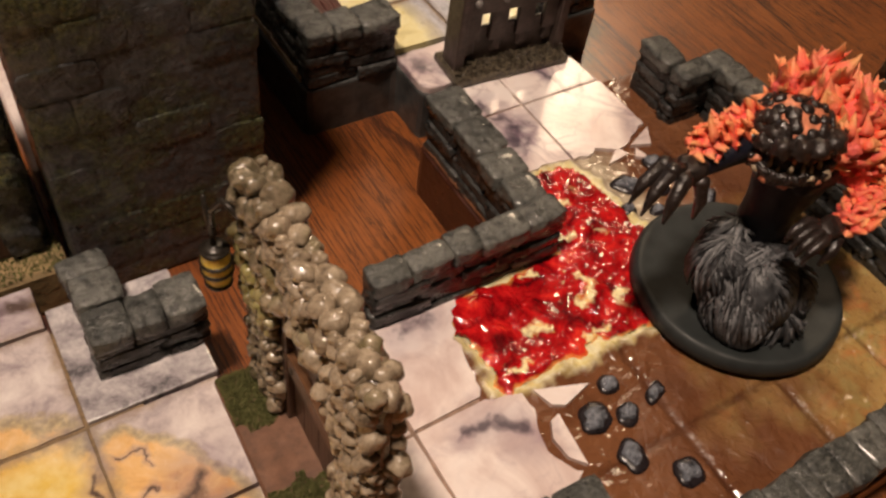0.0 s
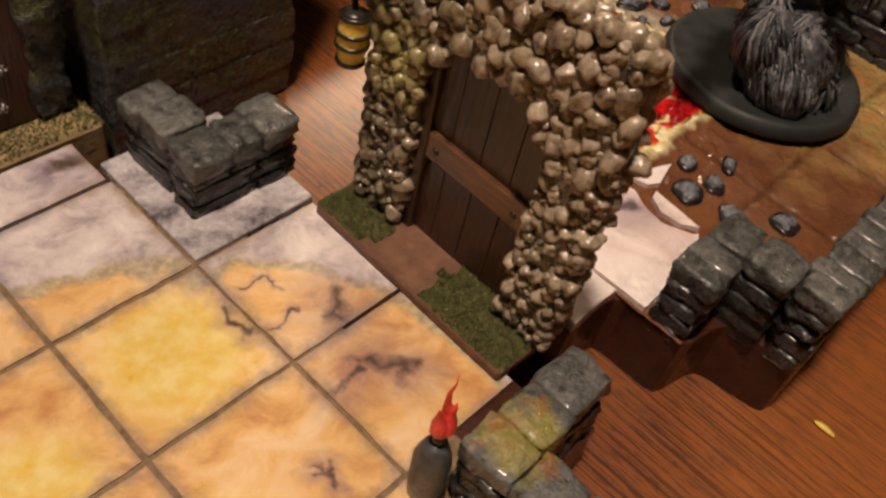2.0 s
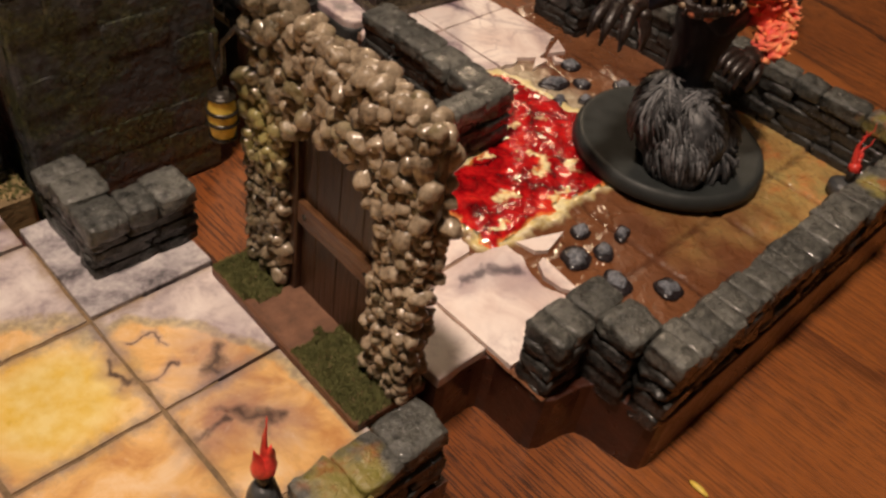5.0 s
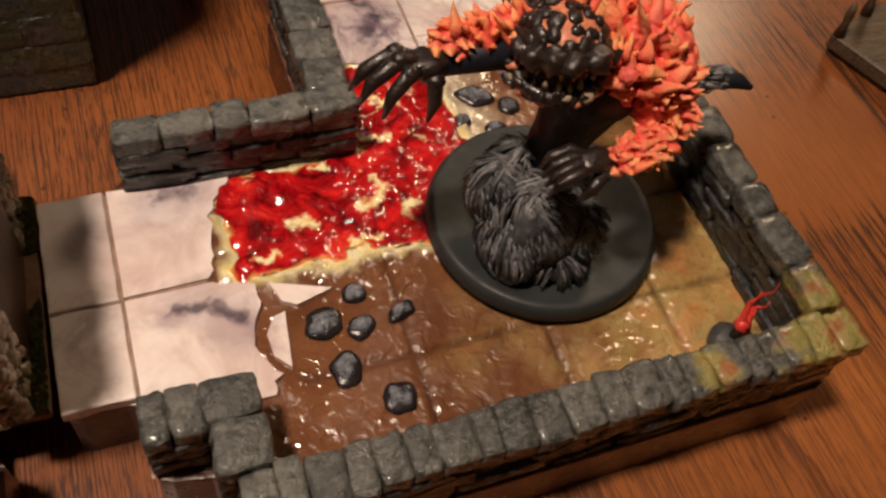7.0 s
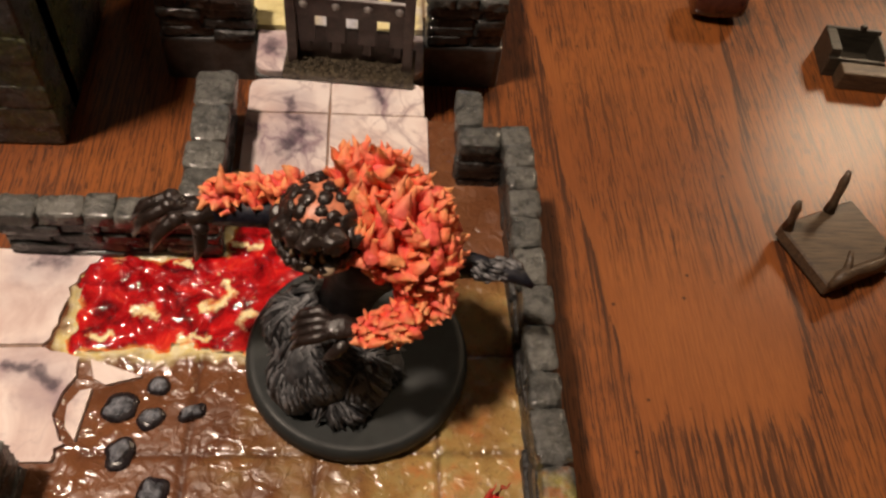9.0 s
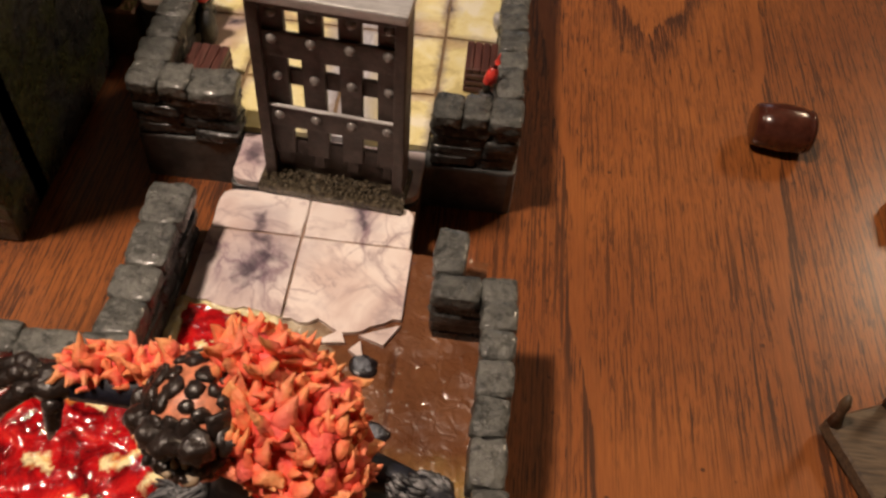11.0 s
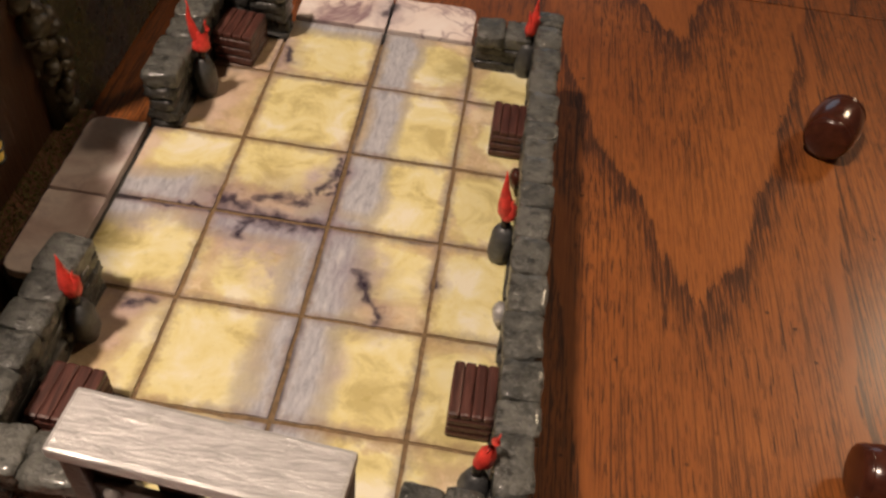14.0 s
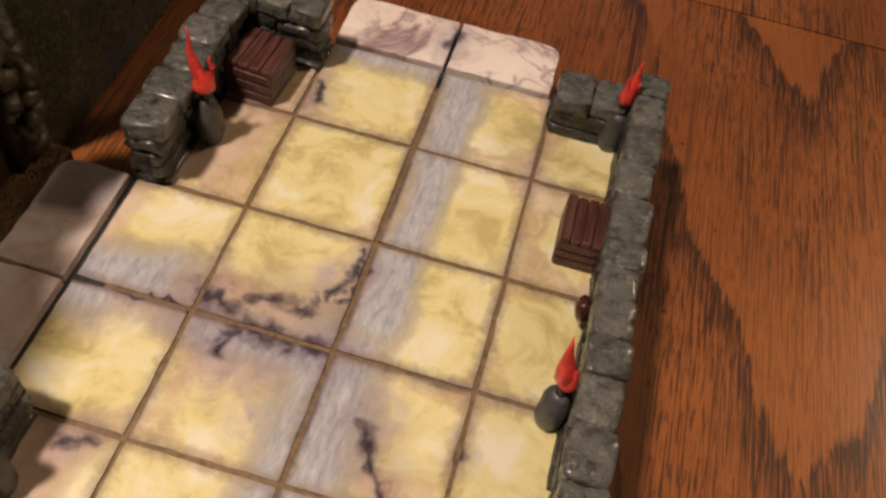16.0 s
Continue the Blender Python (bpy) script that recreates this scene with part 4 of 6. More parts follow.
slab(lava_tile, 51.2, 75.6, -177.9, -166.1, 14.5, FL, PINK, round_to=(2,))
ragged(lava_tile, [(-20.9, -246.6), (-6.0, -246.2), (-4.0, -238), (-2.0, -229), (2.0, -224.0), (-20.9, -222.3)], 14.5, FL, PINK, keep=(0, 4, 5))
ragged(lava_tile, [(-20.9, -272), (0.6, -272), (0.8, -269.4), (2.6, -268.4), (0.9, -266.4), (-1.0, -262.0), (0.0, -257.4), (2.0, -253.5), (1.8, -249.4), (-5.5, -247.2), (-20.9, -247.4)], 14.5, FL, PINK, step=1.3, amp=0.35, keep=(0, 9, 10))
ragged(lava_tile, [(29.6, -197.6), (50.5, -200.2), (50.5, -178.6), (29.6, -178.6)], 14.5, FL, PINK, keep=(1, 2, 3))
ragged(lava_tile, [(51.2, -200.5), (60.5, -200.6), (65.0, -202.4), (76.2, -197.6), (76.2, -178.6), (51.2, -178.6)], 14.5, FL, PINK, keep=(3, 4, 5))
for tri in ([(4.2, -249.8), (15.2, -253.7), (8.1, -255.6), (5.6, -254.2)], [(5.6, -256.4), (4.8, -263.4), (4.3, -267.6), (1.9, -264.8), (1.5, -260.2), (3.4, -257.0)], [(58.6, -205.6), (64.0, -201.6), (65.2, -204.8)], [(67.8, -202.6), (76.4, -198.9), (73.2, -204.4)], [(66.3, -206.4), (68.4, -203.9), (69.6, -208.6)]):
    bm = bmesh.new()
    prism(bm, tri, 15.4, 16.9, 0.2)
    part("tile_shard", bm, PINK, lava_tile, "broken pink marble shard")
# loose rocks set in the mud
for rx, ry, ra, rb, turn in ((11.8, -260.3, 3.4, 3.1, 20), (18.8, -255.6, 2.2, 2.0, 0), (18.1, -262.8, 2.9, 2.2, 40), (26.3, -261.4, 3.2, 1.5, 30), (13.4, -270.4, 3.4, 3.0, 60), (20.8, -278.0, 3.3, 3.0, 10), (58.6, -213.0, 4.2, 3.0, -30), (70.0, -209.5, 2.9, 2.6, 0), (65.5, -217.4, 2.8, 2.4, 20), (53.6, -219.8, 1.9, 2.3, 0), (74.0, -224.5, 3.2, 2.4, 10), (60.4, -222.8, 2.6, 1.7, 0)):
    bm = bmesh.new()
    blob(bm, (0, 0, 0.25), (ra * 0.72, rb * 0.72, 1.5), 0.3, 0.55, 3, 0, rx)
    blob(bm, (0, 0, 0.1), (ra + 0.1, rb + 0.1, 0.9), 0.14, 0.4, 3, 1, rx)
    bmesh.ops.rotate(bm, verts=bm.verts, cent=(0, 0, 0), matrix=Matrix.Rotation(radians(turn), 3, "Z"))
    bmesh.ops.translate(bm, verts=bm.verts, vec=(rx, ry, 16.0))
    part("rock", bm, [ROCK, ROCKRIM], lava_tile, "small dark blue-grey rock")
WT = 32.0  # top of the low walls
wall_run(lava_tile, 20.0, 28.4, -218.0, -179.0, 15, WT - 0.5, "y")
wall_run(lava_tile, -17.5, 28.6, -224.0, -218.0, 15, WT - 0.5, "x")
wall_run(lava_tile, 92.9, 99.4, -288.5, -200.5, 15, WT, "y")
wall_run(lava_tile, 82.2, 99.4, -200.5, -194.6, 15, WT, "x")
wall_run(lava_tile, 82.4, 88.8, -194.4, -183.0, 15, WT, "y")
wall_run(lava_tile, -9.0, 100.0, -297.0, -289.0, 13, WT - 1, "x", cap=5.2)
wall_run(lava_tile, -11.2, -3.2, -288.8, -273.0, 13, WT - 1, "y")
wall_run(lava_tile, -21.0, -11.4, -280.5, -272.4, 13, WT - 2, "x", cap=5)

# ---- the yellow room tile ----
yellow_tile = thing("yellow_dungeon_tile", "dungeon room tile with yellow painted flagstones and low stone walls", "terrain piece", (50, -73, 0))
bm = bmesh.new()
prism(bm, rounded([(3, -149.6), (30, -149.6), (30, -163.3), (76, -163.3), (76, -149.6), (99.0, -149.6), (99.0, 0.5), (75.5, 0.5), (75.5, 17.5), (24.8, 17.5), (24.8, 0.5), (2, 0.5), (2, -51.2), (-12, -51.2), (-12, -101.5), (2, -101.5)], 2.0), 0, 15.0, 0.8)
part("base", bm, BLACKBASE, yellow_tile, "charcoal painted base")
bm = bmesh.new()
box(bm, 9, 93, -139, -6, 14.8, 16.55)
part("grout", bm, GROUT, yellow_tile)
XL, YL = [3.0, 25.3, 51.0, 76.3, 98.5], [-145.5, -125.8, -101.2, -76.1, -51.6, -25.6, -0.5]
for xa, xb in zip(XL, XL[1:]):
    for ya, yb in zip(YL, YL[1:]):
        slab(yellow_tile, xa + 0.5, xb - 0.5, ya + 0.5, yb - 0.5, 14.8, FL + rnd.uniform(-0.15, 0.1), YELLOW)
for xa, xb, ya, yb, rr in ((25.2, 50.6, 1.0, 17.4, (3,)), (51.3, 75.3, 1.0, 17.4, (2,)), (30.4, 50.7, -163, -147.0, (0,)), (51.3, 75.8, -163, -147.0, (1,)), (-11.8, 1.6, -76.6, -51.4, (3,)), (-11.8, 1.6, -101.2, -77.4, (0,))):
    slab(yellow_tile, xa, xb, ya, yb, 14.8, FL, PINK, round_to=rr)
wall_run(yellow_tile, 91.4, 98.2, -140.4, -2.5, 15, WT, "y")
wall_run(yellow_tile, 76.9, 98.4, -149.4, -140.6, 15, WT, "x", cap=7)
wall_run(yellow_tile, 76.5, 91.2, -11.5, -2.8, 15, WT - 4, "x")
wall_run(yellow_tile, 3.6, 29.6, -150.0, -141.4, 15, WT, "x", cap=7.5)
wall_run(yellow_tile, 3.2, 11.2, -141.2, -101.0, 15, WT, "y")
wall_run(yellow_tile, 2.2, 10.2, -52.0, -11.6, 15, WT, "y")
wall_run(yellow_tile, 2.2, 25.8, -11.4, -3.0, 15, WT, "x")

# ---- the orange room tile ----
FO = 13.7
orange_tile = thing("orange_dungeon_tile", "dungeon room tile with orange painted flagstones and low stone walls", "terrain piece", (-100, -240, 0))
bm = bmesh.new()
prism(bm, [(-175, -345), (-60, -345), (-60, -280), (-43.5, -280), (-43.5, -270), (-47, -268), (-47, -187.5), (-73, -187.5), (-73, -180), (-99, -180), (-123, -180), (-123, -192), (-175, -192)], 0, FO - 1.5, 0.5)
part("base", bm, BROWNBASE, orange_tile, "dark brown painted base")
bm = bmesh.new()
box(bm, -174, -62, -344, -193, FO - 1.6, FO - 0.4)
part("grout", bm, GROUT, orange_tile)
XO, YO = [-174, -148.5, -123.3, -98.0, -72.5, -47.6], [-341, -316, -291, -266.3, -241.3, -216.6, -192.0]
for i, (xa, xb) in enumerate(zip(XO, XO[1:])):
    for j, (ya, yb) in enumerate(zip(YO, YO[1:])):
        if (i == 4 and (j < 3 or j == 5)):
            continue
        slab(orange_tile, xa + 0.42, xb - 0.42, ya + 0.42, yb - 0.42, FO - 1.6, FO + rnd.uniform(-0.1, 0.1), ORANGE)
slab(orange_tile, -122.9, -98.4, -191.6, -180.3, FO - 1.6, FO, ORANGE)
slab(orange_tile, -97.6, -73.2, -191.6, -180.3, FO - 1.6, FO, ORANGE)
bm = bmesh.new()
box(bm, -72.2, -47.2, -216.2, -188, FO - 1.6, FO + 0.7, 0.4, 2)
part("plinth", bm, PLINTH, orange_tile, "pale grey painted stone ledge")
wall_run(orange_tile, -67.2, -58.6, -201.0, -187.6, FO + 0.5, 27.0, "y")
wall_run(orange_tile, -67.2, -45.4, -209.6, -201.2, FO + 0.5, 27.0, "x", cap=7.3)
wall_run(orange_tile, -69.5, -44.2, -279.5, -271.0, FO - 1, 26.5, "x")
wall_run(orange_tile, -69.5, -61.0, -335.0, -279.7, FO - 1, 26.5, "y")

# ---- the arch of skulls and its door ----
def skull_mesh(seed):
    bm = bmesh.new()
    bmesh.ops.create_icosphere(bm, subdivisions=3, radius=0.5)
    for v in bm.verts:
        d = v.co.normalized()
        k = 1 + 0.26 * noise.noise(d * 1.3 + Vector((seed * 4.1, 0, seed))) + 0.05 * noise.noise(d * 3.4 + Vector((0, seed * 2.3, seed)))
        for ex in (-0.42, 0.42):
            k -= 0.30 * math.exp(-((d - Vector((ex, 0.80, -0.12)).normalized()).length / 0.30) ** 2)
        v.co = d * 0.5 * k * (1.0 if d.z > 0 else 0.93)
        v.co.y *= 1.12
    me = bpy.data.meshes.new("skull")
    bm.to_mesh(me)
    bm.free()
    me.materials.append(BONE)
    me.shade_smooth()
    return me


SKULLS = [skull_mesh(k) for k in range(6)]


def flock(parent, x0, x1, y0, y1, z, count, name="moss", size=1.0, keep=None):
    """Moss flock: many tiny upright tufts on a flat patch."""
    verts, faces = [], []
    made = 0
    while made < count:
        x, y = rnd.uniform(x0, x1), rnd.uniform(y0, y1)
        if keep and not keep(x, y):
            made += 1
            continue
        a, h, w = rnd.uniform(0, 6.28), size * rnd.uniform(0.3, 0.9), size * rnd.uniform(0.12, 0.3)
        i = len(verts)
        for k in range(3):
            verts.append((x + w * math.cos(a + 2.09 * k), y + w * math.sin(a + 2.09 * k), z))
        verts.append((x + rnd.uniform(-0.4, 0.4), y + rnd.uniform(-0.4, 0.4), z + h))
        faces += [(i, i + 1, i + 3), (i + 1, i + 2, i + 3), (i + 2, i, i + 3)]
        made += 1
    me = bpy.data.meshes.new(name)
    me.from_pydata([tuple(c / 1000 for c in v) for v in verts], [], faces)
    me.materials.append(MOSS)
    ob = new(name, me)
    ob.parent = parent
    if parent.type == "EMPTY":
        ob.matrix_parent_inverse = Matrix.Translation(parent.location).inverted()
    return tagged(ob, "olive green moss flock", "", "", "stuff")


arch = thing("skull_arch_door", "archway built of glossy bone-coloured skulls with a dark wooden door", "door", (-42, -242, FO))
bm = bmesh.new()
box(bm, -50.6, -35.0, -265.2, -219.8, FO + 0.1, FO + 2.4, 0.4, 1)
part("base", bm, DIRT, arch, "thin brown earth base with moss at its ends")
flock(arch, -50.3, -35.3, -238, -220.0, FO + 2.3, 7500, size=1.25, keep=lambda x, y: y > -232.5 + 4 * noise.noise(Vector((x * 0.3, y * 0.3, 0))))
flock(arch, -50.3, -35.3, -265.0, -240, FO + 2.3, 10500, size=1.25, keep=lambda x, y: y < -245 + 5 * noise.noise(Vector((x * 0.3, y * 0.3, 0))))
AZ = 74.0
core = bmesh.new()
box(core, -42.5, -38.2, -231.6, -221.2, FO + 2, AZ - 2.4, 1.5)
box(core, -42.5, -38.2, -266.0, -256.4, FO + 2, AZ - 2.4, 1.5)
box(core, -42.5, -38.2, -256.6, -231.4, 57.2, AZ - 2.4, 1.5)
bmesh.ops.subdivide_edges(core, edges=core.edges[:], cuts=15, use_grid_fill=True)
for v in core.verts:
    v.co += noise.noise_vector(v.co * 0.42) * 0.75
# Core coloured darker than the skulls, to darken the gaps between them.
frame_core = part("arch_core", core, plain("dark_gap_bone", (0.075, 0.056, 0.034), 0.22, 0, 0.8, 0.45, 0.6, 0.8, 0.6), arch, "", True)
packed = []
back = bmesh.new()
tries = count = 0
while tries < 16000:
    tries += 1
    z = rnd.uniform(FO + 3.5, AZ - 1.6)
    y = rnd.uniform(-265.4, -222.4) if z > 56 else rnd.uniform(-266.6, -220.8)
    low = 56.5 - 0.00036 * (y + 244) ** 4
    if -256.2 < y < -231.8 and z < low + 0.6:
        continue
    side = rnd.choice("ffftb")
    x = rnd.uniform(-42.6, -41.7) if side == "f" else rnd.uniform(-39.2, -38.3) if side == "b" else rnd.uniform(-41.8, -38.9)
    if side == "t" and not (z > AZ - 3.4 or y < -265.4 or y > -222.6 or (z < 54 and (-257.2 < y < -256.2 or -231.8 < y < -230.8)) or (z < low + 2.4 and -256.4 < y < -231.6)):
        continue
    r = rnd.choice((0.9, 1.3, 1.6, 1.8, 2.0)) * (1.0 if z > 50 else 0.8)
    p = Vector((x, y, z))
    if any((p - q).length < (r + s) * 0.62 for q, s in packed):
        continue
    packed.append((p, r))
    m = pose(p.x / 1000, p.y / 1000, p.z / 1000, rnd.uniform(-35, 35), rnd.uniform(-35, 35), rnd.uniform(50, 130) if side == "f" else rnd.uniform(0, 360)) @ Matrix.Diagonal((2 * r / 1000, 2 * r / 1000 * rnd.uniform(0.95, 1.25), 2 * r / 1000 * rnd.uniform(0.85, 1.35), 1))
    if side == "b" or count >= 330:
        back.from_mesh(SKULLS[0])
        bmesh.ops.transform(back, matrix=Matrix.Scale(1000, 4) @ m, verts=[v for v in back.verts if not v.tag])
        for v in back.verts:
            v.tag = True
    else:
        ob = new("skull", rnd.choice(SKULLS))
        ob.parent = frame_core
        ob.matrix_basis = m
        count += 1
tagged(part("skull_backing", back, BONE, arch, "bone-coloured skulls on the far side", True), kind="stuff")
bm = bmesh.new()
box(bm, -39.4, -37.6, -256.4, -231.6, FO + 2.4, 59, 0.2)
door = part("door", bm, DOORWOOD, arch, "dark stained wooden door")
for k in range(4):
    bm = bmesh.new()
    box(bm, -39.75, -38.9, -256.2 + k * 6.15, -250.08 + k * 6.15, FO + 2.6, 58.6, 0.15)
    part("plank", bm, DOORWOOD, door)
bm = bmesh.new()
box(bm, -41.0, -39.5, -255.2, -233.9, 33.4, 38.4, 0.35, 2)
part("door_bar", bm, DOORBAR, door, "brown wooden cross bar")
for by in (-236.0, -253.0):
    bm = bmesh.new()
    blob(bm, (-41.0, by, 35.8), (0.4, 0.7, 0.7), 0.05, 0.5, 2)
    part("bolt", bm, BLACKIRON, door, "small iron bolt", True)
for y0, y1 in ((-256.6, -255.2), (-233.8, -231.6)):
    bm = bmesh.new()
    box(bm, -41.2, -38.6, y0, y1, FO + 2.4, 57, 0.25)
    part("door_post", bm, DOORWOOD, door)
arch.rotation_euler.z = radians(-1.6)
arch.location += Vector((0.0008, 0.0005, 0))


def lantern(parent, x, y, z, arm):
    """A small striped lantern hung from a bent iron hook."""
    bm = bmesh.new()
    lathe(bm, [(1.5, -4.3), (2.1, -4.1), (2.0, -3.6), (2.45, -1.1), (2.45, 1.1), (2.0, 3.6), (2.1, 4.1), (1.4, 4.3)], 0, 0, 18)
    bmesh.ops.translate(bm, verts=bm.verts, vec=(x, y, z))
    body = part("lantern", bm, LANTERN, parent, "small yellow lantern with black bands", True)
    for zz, rr in ((-4.0, 2.15), (-0.9, 2.55), (1.2, 2.5), (3.9, 2.15)):
        bm = bmesh.new()
        lathe(bm, [(rr - 0.2, zz - 0.42), (rr + 0.22, zz - 0.18), (rr + 0.22, zz + 0.18), (rr - 0.2, zz + 0.42)], 0, 0, 18)
        bmesh.ops.translate(bm, verts=bm.verts, vec=(x, y, z))
        part("band", bm, BLACKIRON, body, "black band", True)
    bm = bmesh.new()
    lathe(bm, [(2.0, 4.0), (2.05, 4.4), (1.2, 4.7), (0.4, 4.9), (0.2, 5.0)], 0, 0, 18)
    bmesh.ops.translate(bm, verts=bm.verts, vec=(x, y, z))
    part("lid", bm, BLACKIRON, body, "black iron lid", True)
    bm = bmesh.new()
    tube(bm, [(x, y, z + 4.4), (x, y + 0.6, z + 8), (x, y - 0.4, z + 11)], [0.5, 0.45, 0.5], 6)
    tube(bm, [(x, y + 2.4, z + 14), (x, y + 2.2, z + 9.5), (x, y + 0.8, z + 7.2), (x, y - 0.8, z + 8.4), (x, y - 1.0, z + 14), (x + arm * 0.5, y - 2.5, z + 17), (x + arm, y - 5.5, z + 15.5)], [0.4, 0.5, 0.5, 0.5, 0.5, 0.55, 0.6], 6)
    part("hook", bm, BLACKIRON, parent, "bent black iron hook", True)


lantern(arch, -46.2, -220.2, 50.2, 3.0)

# ---- the iron gate, set a little askew ----
gate = thing("iron_gate", "grey iron portcullis gate with studs and square holes", "gate", (55, -162, FL))
ASKEW = Matrix.Translation((55.6, -163.5, 0)) @ Matrix.Rotation(radians(-4.6), 4, "Z") @ Matrix.Translation((-55.6, 163.5, 0))


def gate_part(name, bm, mat, label, smooth=False):
    bm.transform(ASKEW)
    return part(name, bm, mat, gate, label, smooth)


bm = bmesh.new()
box(bm, 38.2, 73.0, -167.6, -154.0, FL + 0.05, FL + 2.4, 0.4)
gate_part("base", bm, RUBBLE, "dark base strewn with black rubble")
bm = bmesh.new()
for k in range(560):
    x, y = rnd.uniform(39, 72.2), rnd.uniform(-167.2, -161.5)
    r = rnd.uniform(0.2, 0.6)
    blob(bm, (x, y, FL + 2.3 + rnd.uniform(0, 1.6) * max(0, 1 - abs(y + 162) / 6)), (r, r, r * 0.8), 0.35, 1.0, 1, 0, k)
tagged(gate_part("rubble", bm, RUBBLE, "black gritty rubble"), "black gritty rubble", "", "", "stuff")
for x0, x1 in ((39.4, 42.0), (69.6, 72.2)):
    bm = bmesh.new()
    box(bm, x0, x1, -163.8, -156.6, FL + 2.3, 69.2, 0.35, 2)
    gate_part("post", bm, IRON, "grey iron post")
bm = bmesh.new()
box(bm, 39.0, 72.4, -164.8, -156.4, 69.0, 71.3, 0.5, 2)
gate_part("lintel", bm, STEEL, "worn silver lintel")
BARS = ((41.2, 46.6), (49.6, 54.6), (57.7, 62.6), (65.8, 70.4))
for x0, x1 in BARS:
    bm = bmesh.new()
    box(bm, x0, x1, -162.0, -160.4, 26.0, 68.4, 0.35, 2)
    box(bm, x0 + 0.8, x1 - 0.8, -161.8, -160.5, 22.0, 26.6, 0.6)
    gate_part("bar", bm, IRON, "flat iron bar with a narrow foot")
# crossbars: height of foot and top, front face, height of the studs
for z0, z1, front, zs in ((35.4, 41.4, -163.0, 38.9), (45.8, 50.2, -160.4, 49.3), (55.0, 61.4, -163.0, 59.6), (66.8, 69.4, -163.0, 65.4)):
    bm = bmesh.new()
    box(bm, 40.8, 70.8, front, front + 1.0, z0, z1, 0.3, 2)
    gate_part("crossbar", bm, IRON, "flat iron crossbar")
    for x0, x1 in BARS:
        bm = bmesh.new()
        blob(bm, ((x0 + x1) / 2 + 0.2, -163.0 if z0 < 40 or 54 < z0 < 60 else -162.0, zs), (1.25, 1.1, 1.25), 0.05, 0.5, 2)
        gate_part("stud", bm, STUD, "round iron stud", True)
# Dark panel added behind the bars so the lowest gaps look dark.
bm = bmesh.new()
box(bm, 41.0, 70.6, -160.9, -159.9, 19.5, 30.0, 0.2)
gate_part("kick_plate", bm, IRON, "dark panel behind the lowest gaps")
# Thin bright strip added along the upper edge of the lowest crossbar.
bm = bmesh.new()
box(bm, 41.0, 70.6, -163.4, -162.6, 41.2, 41.9, 0.2)
gate_part("trim_strip", bm, STEEL, "thin silver strip along the crossbar")

# ---- torches, crates ----
def torch(x, y, z, h, group, prongs, wide=2.5):
    """A stubby holder with flame prongs (lean east, lean north, length, width)."""
    t = thing("wall_torch", "grey torch holder with a bright red painted flame", "torch", (x, y, z), group)
    bm = bmesh.new()
    lathe(bm, [(wide * 0.9, 0), (wide * 1.1, h * 0.25), (wide * 1.1, h * 0.7), (wide * 0.76, h * 0.95), (1.0, h)], 0, 0, 12)
    for v in bm.verts:
        v.co += noise.noise_vector(v.co * 0.4) * 0.5 * (v.co.z > 0.2)
    bmesh.ops.translate(bm, verts=bm.verts, vec=(x, y, z))
    part("holder", bm, TORCHDARK, t, smooth=True)
    bm = bmesh.new()
    tube(bm, [(x, y, z + h - 1), (x, y, z + h + 3.0)], [0.9, 1.0], 8)
    part("handle", bm, BLACKIRON, t)
    bm = bmesh.new()
    b = Vector((x, y, z + h + 2.4))
    for ex, ny, long, w in prongs:
        side = Vector((ex, ny, 0))
        sway = Vector((-ny, ex, 0)) * 0.25 + Vector((0.3, 0.2, 0))
        tube(bm, [b - Vector((0, 0, 0.6)), b + side * 0.25 + Vector((0, 0, long * 0.16)), b + side * 0.5 + sway * 0.6 + Vector((0, 0, long * 0.36)), b + side * 0.8 + sway + Vector((0, 0, long * 0.62)), b + side * 0.85 - sway * 0.2 + Vector((0, 0, long * 0.84)), b + side + Vector((0, 0, long))], [0.7, 1.45 * w, 1.3 * w, 0.7 * w, 0.3 * w, 0.06], 8)
    part("flame", bm, TORCHRED, t, "red painted flame", True)
    return t


YELLOW_TORCHES = "torches of the yellow room"
torch(89.0, -136.0, FL, 12, YELLOW_TORCHES, ((2.4, 1.0, 9.5, 1.15), (0.6, 0.8, 5.0, 0.9)))
torch(89.3, -77.5, FL, 10, YELLOW_TORCHES, ((-1.6, 1.0, 12.5, 1.2), (0.8, -0.4, 6.0, 1.1)))
torch(90.2, -10.0, FL, 10, YELLOW_TORCHES, ((0.8, 0.6, 11.0, 1.1), (-0.9, -0.2, 7.0, 0.9), (1.8, 0.0, 6.0, 0.8)))
torch(12.0, -37.5, FL, 11, YELLOW_TORCHES, ((-2.8, 1.4, 13.0, 0.9), (1.9, 0.4, 8.5, 0.85), (0.1, -0.6, 5.5, 1.6)))
torch(12.0, -113.5, FL, 10, YELLOW_TORCHES, ((-1.4, 1.0, 10.0, 1.2), (1.0, 0.6, 6.5, 1.1)))
torch(83.5, -284.8, FL - 1, 4.2, "", ((3.6, 1.6, 12.5, 0.55), (1.2, 2.0, 10.5, 0.6), (2.6, 0.2, 9.0, 0.5), (1.4, 0.4, 5.5, 1.15)), 3.6)
torch(-72.2, -269.4, FO, 13.6, "", ((1.2, 0.8, 11.5, 0.45), (-1.1, 0.6, 6.0, 1.0), (1.1, -0.3, 6.5, 1.1)))


